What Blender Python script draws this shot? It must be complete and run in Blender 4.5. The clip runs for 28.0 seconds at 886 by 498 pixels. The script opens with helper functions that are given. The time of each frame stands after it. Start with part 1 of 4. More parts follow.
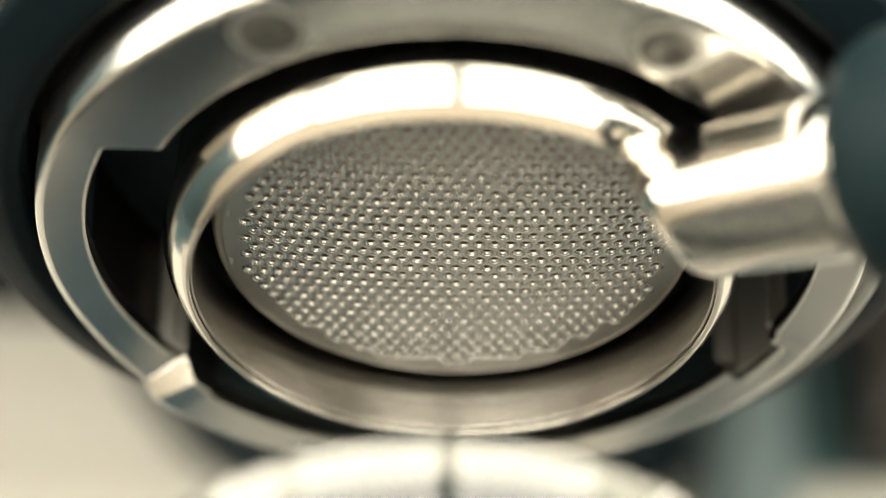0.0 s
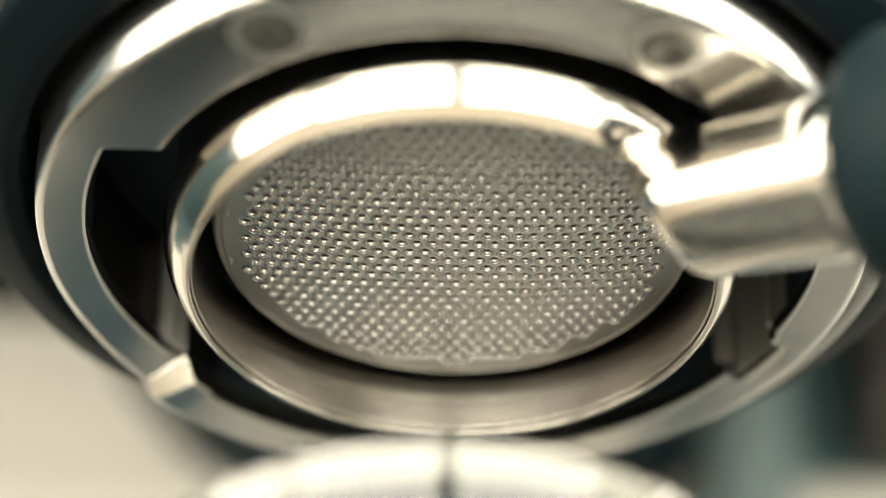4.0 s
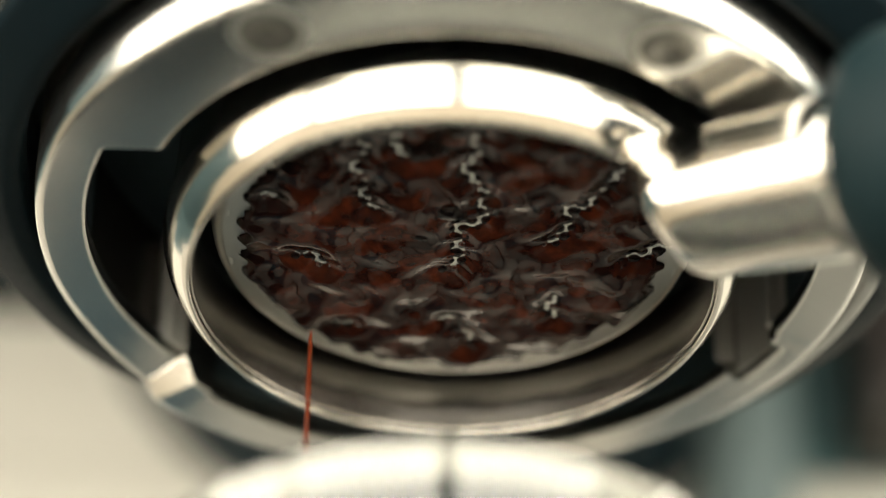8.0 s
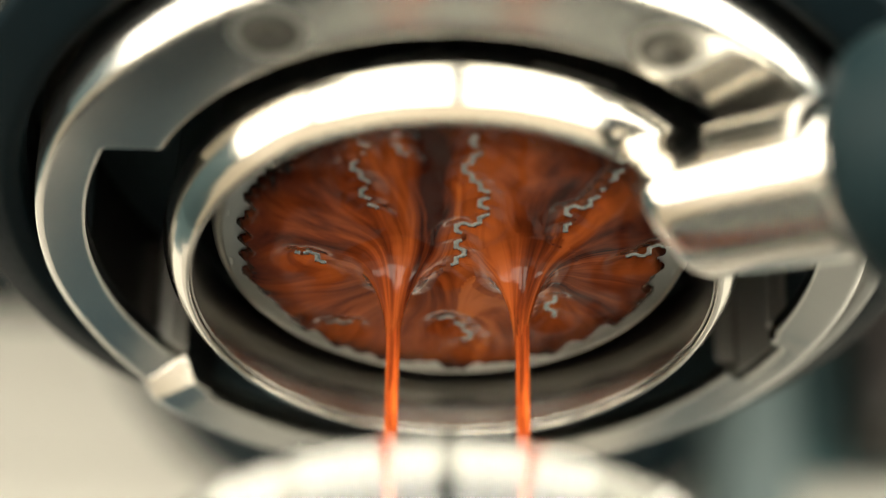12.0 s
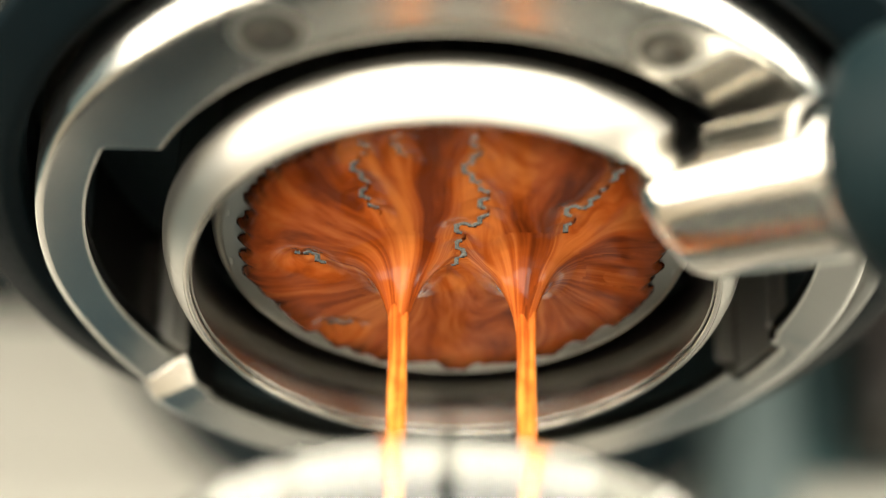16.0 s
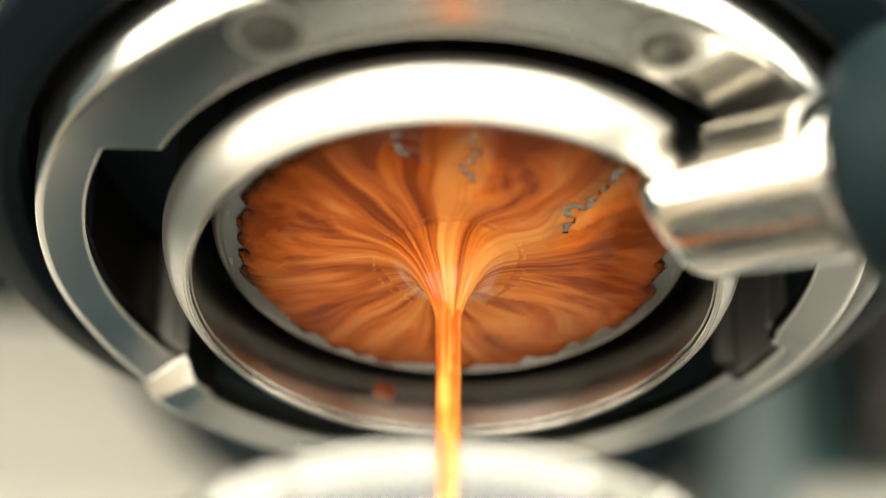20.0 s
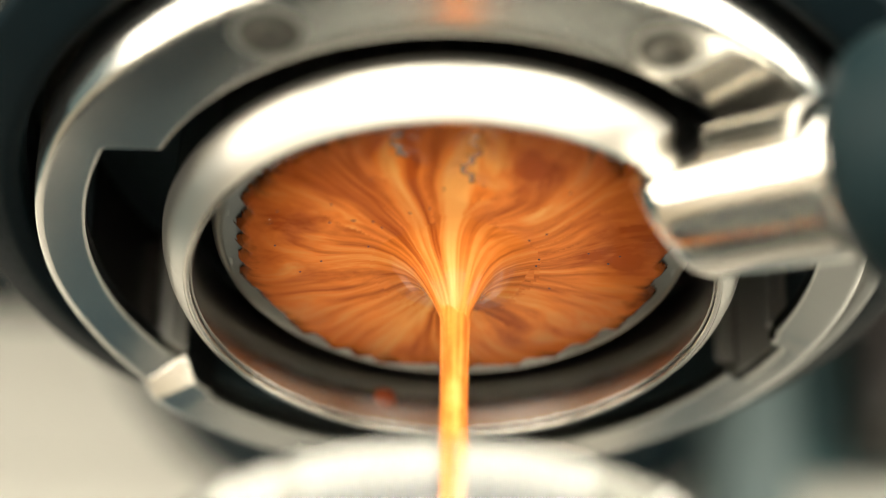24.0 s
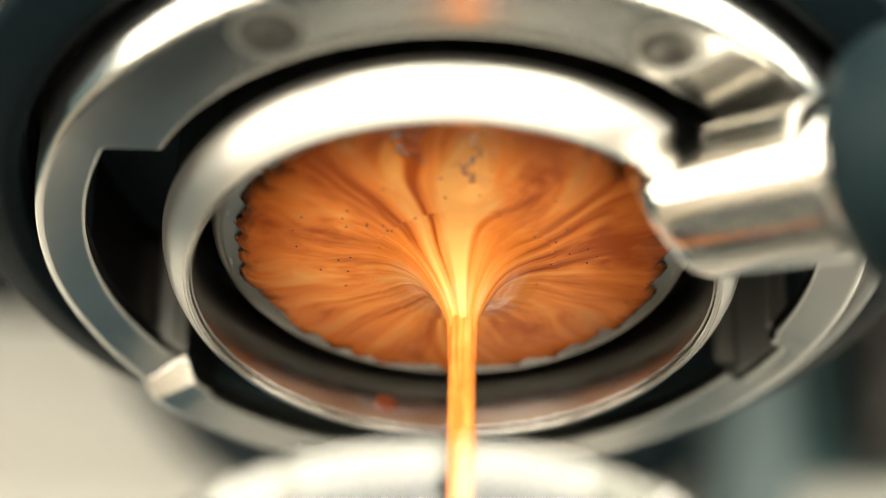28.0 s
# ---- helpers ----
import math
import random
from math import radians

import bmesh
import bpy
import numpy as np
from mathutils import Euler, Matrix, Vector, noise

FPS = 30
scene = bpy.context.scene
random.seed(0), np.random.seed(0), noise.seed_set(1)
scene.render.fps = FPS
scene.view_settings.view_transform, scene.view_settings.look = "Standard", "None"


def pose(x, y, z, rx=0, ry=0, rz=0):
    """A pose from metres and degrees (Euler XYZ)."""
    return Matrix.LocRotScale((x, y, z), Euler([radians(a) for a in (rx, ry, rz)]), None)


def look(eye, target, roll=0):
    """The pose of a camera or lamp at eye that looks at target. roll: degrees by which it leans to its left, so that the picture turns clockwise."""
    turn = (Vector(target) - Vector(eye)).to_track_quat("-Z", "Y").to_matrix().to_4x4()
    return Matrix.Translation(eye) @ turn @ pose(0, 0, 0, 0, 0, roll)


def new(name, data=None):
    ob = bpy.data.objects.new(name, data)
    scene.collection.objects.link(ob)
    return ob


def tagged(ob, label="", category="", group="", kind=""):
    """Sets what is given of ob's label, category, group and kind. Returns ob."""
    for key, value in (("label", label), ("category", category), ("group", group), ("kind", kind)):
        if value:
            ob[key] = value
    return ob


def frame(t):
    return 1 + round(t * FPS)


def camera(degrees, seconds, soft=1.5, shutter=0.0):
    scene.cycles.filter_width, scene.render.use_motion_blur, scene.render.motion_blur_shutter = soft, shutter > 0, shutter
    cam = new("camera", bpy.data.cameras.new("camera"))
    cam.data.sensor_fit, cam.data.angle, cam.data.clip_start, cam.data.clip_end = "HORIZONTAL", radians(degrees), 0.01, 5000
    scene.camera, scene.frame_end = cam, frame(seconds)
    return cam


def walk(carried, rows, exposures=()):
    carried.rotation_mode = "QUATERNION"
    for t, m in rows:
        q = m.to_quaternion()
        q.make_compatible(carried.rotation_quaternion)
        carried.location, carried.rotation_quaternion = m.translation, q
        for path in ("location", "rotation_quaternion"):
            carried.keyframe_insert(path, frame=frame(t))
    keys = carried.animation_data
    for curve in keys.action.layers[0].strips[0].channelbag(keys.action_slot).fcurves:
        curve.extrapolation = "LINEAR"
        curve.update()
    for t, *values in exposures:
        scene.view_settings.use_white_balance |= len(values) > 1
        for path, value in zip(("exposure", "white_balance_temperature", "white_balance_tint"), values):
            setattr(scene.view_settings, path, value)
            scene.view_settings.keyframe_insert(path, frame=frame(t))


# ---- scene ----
# A close look from below at the open-bottomed filter holder of a coffee machine.
H = 1.20            # height of the perforated plate above the room's floor
MM = 0.001
TILT, DIST, FOV = 36.6, 0.392, 15.0
AIM = (-0.0012, 0.0017, 0.0)

cam = camera(FOV, 28.0, soft=1.0)
aim = Vector((AIM[0], AIM[1], H + AIM[2]))
eye = aim + DIST * Vector((0, -math.cos(radians(TILT)), -math.sin(radians(TILT))))
cam.data.dof.use_dof = True
cam.data.dof.focus_distance = DIST - 0.001
cam.data.dof.aperture_fstop = 6.5
stand = look(eye, aim, 1.0)
walk(cam, [(0.0, stand), (28.0, stand)], exposures=[(0.0, 0.0, 6500, 10), (28.0, 0.0, 6500, 10)])

# ---- light ----
world = bpy.data.worlds.new("sky")
scene.world = world
world.use_nodes = True
wn = world.node_tree.nodes
sky = wn.new("ShaderNodeTexSky")
sky.sky_type, sky.sun_disc = "NISHITA", False
sky.sun_elevation, sky.sun_rotation = radians(35), radians(200)
world.node_tree.links.new(sky.outputs[0], wn["Background"].inputs[0])
wn["Background"].inputs[1].default_value = 0.08


def window_light(name, x, y, z, wide, tall, turn, power, colour):
    lamp = bpy.data.lights.new(name, "AREA")
    lamp.shape, lamp.size, lamp.size_y, lamp.energy, lamp.color = "RECTANGLE", wide, tall, power, colour
    ob = new(name, lamp)
    ob.matrix_world = pose(x, y, z, 90, 0, turn)
    return ob


WARM = (1.0, 0.935, 0.775)
window_light("window_light", -0.99, -1.52, 1.50, 1.86, 2.3, 0, 128, WARM)
window_light("window_light", 1.03, -1.52, 1.50, 1.86, 2.3, 0, 128, WARM)
window_light("window_light", 2.02, -0.70, 1.60, 1.4, 2.0, 90, 76, WARM)
window_light("window_light", -2.02, -0.81, 1.60, 1.22, 2.0, -90, 62, (1.0, 0.90, 0.735))


# ---- materials ----
def material(name, colour, rough=0.4, metal=0.0, grain=60.0, vary=0.15, bump=0.02, rough_vary=0.1, stretch=(1, 1, 1), coat=0.0, fine=900.0, dist=0.0001, gloss=0.5):
    m = bpy.data.materials.new(name)
    m.use_nodes = True
    n, l = m.node_tree.nodes, m.node_tree.links
    b = n["Principled BSDF"]
    tc, mp = n.new("ShaderNodeTexCoord"), n.new("ShaderNodeMapping")
    mp.inputs["Scale"].default_value = stretch
    l.new(tc.outputs["Object"], mp.inputs[0])
    big, small = n.new("ShaderNodeTexNoise"), n.new("ShaderNodeTexNoise")
    big.inputs["Scale"].default_value, small.inputs["Scale"].default_value = grain, fine
    big.inputs["Detail"].default_value, small.inputs["Detail"].default_value = 4, 3
    l.new(mp.outputs[0], big.inputs["Vector"])
    l.new(mp.outputs[0], small.inputs["Vector"])
    ramp = n.new("ShaderNodeMix")
    ramp.data_type = "RGBA"
    ramp.inputs["A"].default_value = (*[c * (1 - vary) for c in colour], 1)
    ramp.inputs["B"].default_value = (*[min(1, c * (1 + vary)) for c in colour], 1)
    l.new(big.outputs["Fac"], ramp.inputs["Factor"])
    l.new(ramp.outputs["Result"], b.inputs["Base Color"])
    r = n.new("ShaderNodeMapRange")
    r.inputs["To Min"].default_value, r.inputs["To Max"].default_value = max(0.02, rough - rough_vary), min(1, rough + rough_vary)
    l.new(small.outputs["Fac"], r.inputs["Value"])
    l.new(r.outputs[0], b.inputs["Roughness"])
    b.inputs["Metallic"].default_value = metal
    b.inputs["Coat Weight"].default_value = coat
    b.inputs["Specular IOR Level"].default_value = gloss
    if bump:
        bp = n.new("ShaderNodeBump")
        bp.inputs["Strength"].default_value, bp.inputs["Distance"].default_value = bump, dist
        l.new(small.outputs["Fac"], bp.inputs["Height"])
        l.new(bp.outputs[0], b.inputs["Normal"])
    return m


CHROME = material("polished_steel", (0.57, 0.545, 0.50), 0.13, 1.0, 90, 0.06, 0.03, 0.05, fine=2500)
MIST = material("misted_steel", (0.50, 0.485, 0.45), 0.35, 1.0, 200, 0.06, 0.10, 0.08, fine=5000)
RINGSTEEL = material("satin_steel", (0.60, 0.595, 0.57), 0.20, 1.0, 120, 0.10, 0.03, 0.05, stretch=(1, 1, 6), fine=3000)
STEEL = material("brushed_steel", (0.60, 0.595, 0.57), 0.23, 1.0, 120, 0.10, 0.03, 0.05, stretch=(1, 1, 6), fine=3000)
PLATE = material("plate_steel", (0.445, 0.45, 0.44), 0.25, 1.0, 150, 0.10, 0.08, 0.06, fine=4000)
DULL = material("dull_steel", (0.40, 0.405, 0.385), 0.32, 1.0, 150, 0.12, 0.08, 0.08, fine=4000)
INNER = material("stained_steel", (0.35, 0.33, 0.305), 0.21, 1.0, 110, 0.18, 0.08, 0.08, stretch=(1, 1, 7), fine=2500)
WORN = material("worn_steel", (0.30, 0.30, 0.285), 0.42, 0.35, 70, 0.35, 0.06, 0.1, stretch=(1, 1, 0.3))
POST = material("brown_metal", (0.014, 0.011, 0.010), 0.5, 0.0, 60, 0.2, 0.05, 0.1)
SCREW = material("screw_steel", (0.13, 0.13, 0.12), 0.35, 0.9, 200, 0.3, 0.1, 0.1)
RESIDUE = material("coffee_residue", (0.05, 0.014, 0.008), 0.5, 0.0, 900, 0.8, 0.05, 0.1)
DARKMETAL = material("dark_metal", (0.006, 0.013, 0.017), 0.55, 0.0, 60, 0.2, 0.05, 0.1, gloss=0.06)
# darker than DARKMETAL: the shade on the housing is put into its base colour
HOUSING = material("shaded_housing_metal", (0.0022, 0.0055, 0.0075), 0.5, 0.0, 60, 0.2, 0.05, 0.1, gloss=0.05)
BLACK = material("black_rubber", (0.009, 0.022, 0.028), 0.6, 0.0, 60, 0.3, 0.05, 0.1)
HANDLE = material("handle_plastic", (0.0055, 0.012, 0.014), 0.5, 0.0, 120, 0.2, 0.08, 0.08, fine=3000, gloss=0.06)
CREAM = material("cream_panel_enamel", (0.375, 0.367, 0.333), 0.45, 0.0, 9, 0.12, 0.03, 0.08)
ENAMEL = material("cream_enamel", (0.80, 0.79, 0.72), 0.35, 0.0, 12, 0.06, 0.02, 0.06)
SPLASH_WARM = material("warm_enamel", (0.25, 0.235, 0.21), 0.35, 0.0, 30, 0.1, 0.02, 0.06)
SPLASH = material("grey_enamel", (0.158, 0.156, 0.144), 0.35, 0.0, 30, 0.1, 0.02, 0.06)
SLOT = material("dark_slot_steel", (0.085, 0.078, 0.072), 0.22, 0.9, 60, 0.5, 0.06, 0.1, stretch=(1, 1, 0.25))
DEEP = material("deep_teal_enamel", (0.008, 0.026, 0.036), 0.35, 0.0, 12, 0.2, 0.02, 0.08)
PIPE = material("pipe_enamel", (0.075, 0.10, 0.102), 0.4, 0.0, 12, 0.2, 0.02, 0.08)
TEAL = material("teal_enamel", (0.048, 0.094, 0.100), 0.4, 0.0, 12, 0.2, 0.02, 0.08)
WALL = material("wall_plaster", (0.060, 0.105, 0.118), 0.8, 0.0, 6, 0.08, 0.2, 0.1, fine=120, dist=0.002)
CEIL = material("ceiling_paint", (0.22, 0.28, 0.29), 0.85, 0.0, 5, 0.05, 0.1, 0.05, fine=120, dist=0.002)
FLOORM = material("floor_tile", (0.34, 0.34, 0.32), 0.5, 0.0, 6, 0.2, 0.1, 0.1, fine=80, dist=0.001)
WOOD = material("counter_wood", (0.46, 0.38, 0.29), 0.45, 0.0, 9, 0.3, 0.1, 0.1, stretch=(1, 8, 8), fine=150, dist=0.0005)
WHITEPAINT = material("window_paint", (0.75, 0.74, 0.70), 0.5, 0.0, 9, 0.05, 0.05, 0.1)


def glass_material(name, tint, rough=0.0):
    m = bpy.data.materials.new(name)
    m.use_nodes = True
    b = m.node_tree.nodes["Principled BSDF"]
    b.inputs["Base Color"].default_value = (*tint, 1)
    b.inputs["Transmission Weight"].default_value = 1.0
    b.inputs["Roughness"].default_value = rough
    b.inputs["IOR"].default_value = 1.45
    return m


GLASS = glass_material("clear_glass", (0.91, 0.93, 0.92), 0.02)


# ---- building helpers; lengths of small things in millimetres ----
def mesh_of(name, verts, faces, mat, smooth=True, unit=MM):
    me = bpy.data.meshes.new(name)
    me.from_pydata([(v[0] * unit, v[1] * unit, v[2] * unit) for v in verts], [], faces)
    me.materials.append(mat)
    bm = bmesh.new()
    bm.from_mesh(me)
    bmesh.ops.recalc_face_normals(bm, faces=bm.faces)
    bm.to_mesh(me)
    bm.free()
    me.polygons.foreach_set("use_smooth", [smooth] * len(me.polygons))
    return me


def part(name, data, parent, label=""):
    ob = new(name, data)
    ob.parent = parent
    return tagged(ob, label)


def thing(name, label, category, x=0, y=0, z=0, group="", kind=""):
    ob = new(name)
    ob.empty_display_size = 0.01
    ob.location = (x, y, z)
    return tagged(ob, label, category, group, kind)


def lathe(name, profile, mat, segs=192, closed=True, cx=0, cy=0, cz=0):
    """Turned about the z axis; a closed profile gives a ring."""
    verts, faces, n = [], [], len(profile)
    for i in range(segs):
        a = 2 * math.pi * i / segs
        for r, z in profile:
            verts.append((cx + r * math.cos(a), cy + r * math.sin(a), cz + z))
    for i in range(segs):
        j = (i + 1) % segs
        for k in range(n if closed else n - 1):
            q = (k + 1) % n
            faces.append((i * n + k, j * n + k, j * n + q, i * n + q))
    return mesh_of(name, verts, faces, mat)


def soft(profile, r=0.6, steps=4):
    """Rounds the corners of a closed profile by about r."""
    out, n = [], len(profile)
    for i in range(n):
        p, a, b = Vector(profile[i]), Vector(profile[i - 1]), Vector(profile[(i + 1) % n])
        ra, rb = min(r, (a - p).length * 0.45), min(r, (b - p).length * 0.45)
        s, e = p + (a - p).normalized() * ra, p + (b - p).normalized() * rb
        for k in range(steps + 1):
            t = k / steps
            out.append(tuple(s * (1 - t) ** 2 + p * 2 * t * (1 - t) + e * t * t))
    return out


def box(name, x0, x1, y0, y1, z0, z1, mat, bevel=0.0, unit=1.0):
    bm = bmesh.new()
    bmesh.ops.create_cube(bm, size=1)
    for v in bm.verts:
        v.co = Vector(((x0 + x1) / 2 + v.co.x * (x1 - x0), (y0 + y1) / 2 + v.co.y * (y1 - y0), (z0 + z1) / 2 + v.co.z * (z1 - z0))) * unit
    if bevel:
        bmesh.ops.bevel(bm, geom=bm.edges[:], offset=bevel * unit, segments=3, affect="EDGES", profile=0.5)
    me = bpy.data.meshes.new(name)
    bm.to_mesh(me)
    bm.free()
    me.materials.append(mat)
    return me


# ---- room ----
def wall_with_openings(name, axis, at, thick, lo, hi, z1, holes):
    """A wall across axis, in upright pieces round its openings (a0, a1, z0, z1)."""
    bm = bmesh.new()
    cuts = sorted({lo, hi, *[h[0] for h in holes], *[h[1] for h in holes]})
    for a, b in zip(cuts, cuts[1:]):
        spans, low = [], 0.0
        for h in holes:
            if h[0] <= a and b <= h[1]:
                spans.append((low, h[2]))
                low = h[3]
        spans.append((low, z1))
        for s, e in spans:
            c = bmesh.ops.create_cube(bm, size=1)["verts"]
            for v in c:
                u, d, z = (a + b) / 2 + v.co.x * (b - a), at + v.co.y * thick, (s + e) / 2 + v.co.z * (e - s)
                v.co = (u, d, z) if axis == "y" else (d, u, z)
    me = bpy.data.meshes.new(name)
    bmesh.ops.remove_doubles(bm, verts=bm.verts[:], dist=0.0001)
    bm.to_mesh(me)
    bm.free()
    me.materials.append(WALL)
    return tagged(new(name, me), "grey-green plastered wall of the room", "wall", kind="structure")


BACK, SIDE, FRONT, TOP = -1.5, 2.0, 1.2, 2.8
tagged(new("floor", box("floor", -2.1, 2.1, -1.6, 1.3, -0.1, 0.0, FLOORM)), "dark grey tiled floor of the room", "floor", kind="structure")
tagged(new("ceiling", box("ceiling", -2.1, 2.1, -1.6, 1.3, TOP, TOP + 0.1, CEIL)), "off-white painted ceiling", "ceiling", kind="structure")
wall_with_openings("wall_south", "y", BACK - 0.05, 0.1, -2.1, 2.1, TOP, [(-1.92, -0.06, 0.35, 2.65), (0.10, 1.96, 0.35, 2.65)])
wall_with_openings("wall_north", "y", FRONT + 0.05, 0.1, -2.1, 2.1, TOP, [])
wall_with_openings("wall_east", "x", SIDE + 0.05, 0.1, BACK, FRONT, TOP, [(-1.40, 0.0, 0.6, 2.6)])
wall_with_openings("wall_west", "x", -SIDE - 0.05, 0.1, BACK, FRONT, TOP, [(-1.42, -0.2, 0.6, 2.6)])


def window(name, axis, at, a0, a1, z0, z1):
    """Four painted bars round an opening and a thin sill, on the room's side of the wall."""
    t = thing(name, "large window with a white painted frame", "window", kind="structure")
    way = 1 if at < 0 else -1
    lo, hi = sorted((at + 0.001 * way, at + 0.022 * way))
    bars = [("window_frame", a0 - 0.05, a0 - 0.001, z0 - 0.05, z1 + 0.05), ("window_frame", a1 + 0.001, a1 + 0.05, z0 - 0.05, z1 + 0.05),
            ("window_frame", a0, a1, z1 + 0.001, z1 + 0.05), ("window_sill", a0, a1, z0 - 0.05, z0 - 0.001)]
    for part_name, b0, b1, c0, c1 in bars:
        me = box(part_name, b0, b1, lo, hi, c0, c1, WHITEPAINT, 0.004) if axis == "y" else box(part_name, lo, hi, b0, b1, c0, c1, WHITEPAINT, 0.004)
        part(part_name, me, t)


window("window_1", "y", BACK, -1.92, -0.06, 0.35, 2.65)
window("window_2", "y", BACK, 0.10, 1.96, 0.35, 2.65)
window("window_3", "x", SIDE, -1.40, 0.0, 0.6, 2.6)
window("window_4", "x", -SIDE, -1.42, -0.2, 0.6, 2.6)


# ---- coffee machine ----
def body_of_machine():
    t = thing("coffee_machine", "cream and teal enamelled espresso machine on a wooden counter", "coffee machine", 0, 0, H)
    part("upper_body", box("upper_body", -0.24, 0.24, -0.045, 0.34, 0.134, 0.33, ENAMEL, 0.012), t)
    part("underside", box("underside", -0.23, 0.23, -0.035, 0.33, 0.1305, 0.1338, DARKMETAL, 0.001), t, "dark metal underside")
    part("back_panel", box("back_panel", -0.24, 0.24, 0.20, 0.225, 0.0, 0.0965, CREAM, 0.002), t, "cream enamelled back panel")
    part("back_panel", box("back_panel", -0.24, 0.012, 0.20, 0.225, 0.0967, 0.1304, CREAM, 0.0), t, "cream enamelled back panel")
    part("back_panel", box("back_panel", 0.0122, 0.24, 0.20, 0.225, 0.0967, 0.1304, TEAL, 0.0), t, "dark teal back panel")
    part("shelf", box("shelf", -0.24, 0.24, 0.165, 0.225, -0.0019, -0.0001, DARKMETAL, 0.0), t, "thin dark metal shelf")
    part("lower_panel", box("lower_panel", -0.040, -0.0038, 0.165, 0.19, -0.165, -0.002, SPLASH, 0.002), t, "grey enamelled splash panel")
    part("lower_panel", box("lower_panel", 0.0016, 0.0362, 0.165, 0.19, -0.165, -0.002, SPLASH_WARM, 0.002), t, "warm grey enamelled splash panel")
    part("side_panel", box("side_panel", -0.0735, -0.0402, 0.165, 0.19, -0.165, -0.002, DEEP, 0.004), t, "deep teal side panel")
    part("side_panel", box("side_panel", -0.24, -0.0737, 0.165, 0.19, -0.165, -0.002, SPLASH_WARM, 0.004), t, "warm grey enamelled side panel")
    part("side_panel", box("side_panel", 0.0364, 0.050, 0.165, 0.19, -0.165, -0.002, DEEP, 0.002), t, "deep teal side panel")
    part("side_panel", box("side_panel", 0.0502, 0.24, 0.165, 0.19, -0.165, -0.002, SPLASH, 0.004), t, "grey enamelled side panel")
    # added reflector, out of view: its cream brightens the locking ring's underside
    part("bounce_shelf", box("bounce_shelf", -0.030, 0.045, 0.100, 0.1648, -0.1648, -0.158, CREAM, 0.002), t, "added cream reflector behind the drip tray")
    part("pipe", lathe("pipe", soft([(0.1, 0.0), (9.0, 0.0), (9.0, 130.4), (0.1, 130.4)], 1.0), PIPE, 48, cx=53, cy=188), t, "dark grey-teal enamelled pipe")
    part("post", box("post", 0.0735, 0.092, 0.176, 0.1995, 0.0967, 0.1304, POST, 0.003), t, "dark brown metal post")
    part("back_plate", box("back_plate", -0.24, 0.24, 0.2255, 0.34, -0.165, 0.1304, DARKMETAL, 0.004), t)
    part("base", box("base", -0.24, 0.24, -0.12, 0.34, -0.28, -0.165, DARKMETAL, 0.008), t, "dark metal base")
    for x in (-0.2, 0.2):
        for y in (-0.09, 0.3):
            part("foot", lathe("foot", soft([(0.1, -300), (18, -300), (16, -278), (0.1, -278)], 2), BLACK, 32, cx=x * 1000, cy=y * 1000), t)
    return t


body_of_machine()


def drip_tray():
    t = thing("drip_tray", "steel slatted drip tray under the filter holder", "drip tray", 0, 0, H)
    part("pan", box("pan", -0.16, 0.16, -0.125, 0.062, -0.1646, -0.150, DARKMETAL, 0.003), t)
    slat = box("slat", -0.155, 0.155, -0.003, 0.003, -0.1496, -0.137, STEEL, 0.001)
    for i in range(14):
        s = part("slat", slat, t)
        s.location.y = -0.115 + i * 0.0127
    return t


drip_tray()
tagged(new("counter", box("counter", -1.2, 1.2, -0.55, 0.6, 0.86, 0.90, WOOD, 0.004)), "light oak counter under the machine", "counter", kind="structure")
tagged(new("counter_base", box("counter_base", -1.15, 1.15, -0.45, 0.58, 0.0, 0.8598, WALL, 0.004)), "plain grey counter base", "counter", kind="structure")


# ---- group head ----
# the ring's inner edge: (from angle, to angle, radius, undercut, bottom at the start, bottom at the end)
RING_EDGE = [
    (-154.2, -23.5, 36.6, 0.0, 0.0, 0.0),        # broad half with the screws
    (-23.5, 24.5, 42.6, 2.4, 0.0, 0.0),          # slot
    (24.5, 27.0, 43.1, 2.4, 0.0, -0.1),          # end of the ramp
    (27.0, 37.5, 44.6, 0.6, -0.1, -0.45),        # notch
    (37.5, 134.8, 42.3, 2.4, -0.45, -2.0),       # narrow half over the glass
    (134.8, 138.9, 41.4, 0.0, -2.1, -2.1),
    (138.9, 141.5, 41.4, 0.0, -2.1, 0.9),        # lug with a bright ramp
    (141.5, 202.0, 42.6, 2.4, 0.9, 0.0),         # slot
]


# the ring's outer edge, as offsets from its radius and bottom: a steep cone round the broad half, a tight rounding elsewhere
CONE_EDGE = [(-2.5, 0.0), (-2.3, 0.02), (-1.95, 0.2), (-1.6, 0.6), (-1.35, 1.1), (-0.75, 2.9), (-0.3, 4.4)]
TIGHT_EDGE = [(-1.3, 0.0), (-1.17, 0.0), (-0.9, 0.045), (-0.54, 0.22), (-0.25, 0.54), (-0.15, 2.2), (0.0, 3.4)]


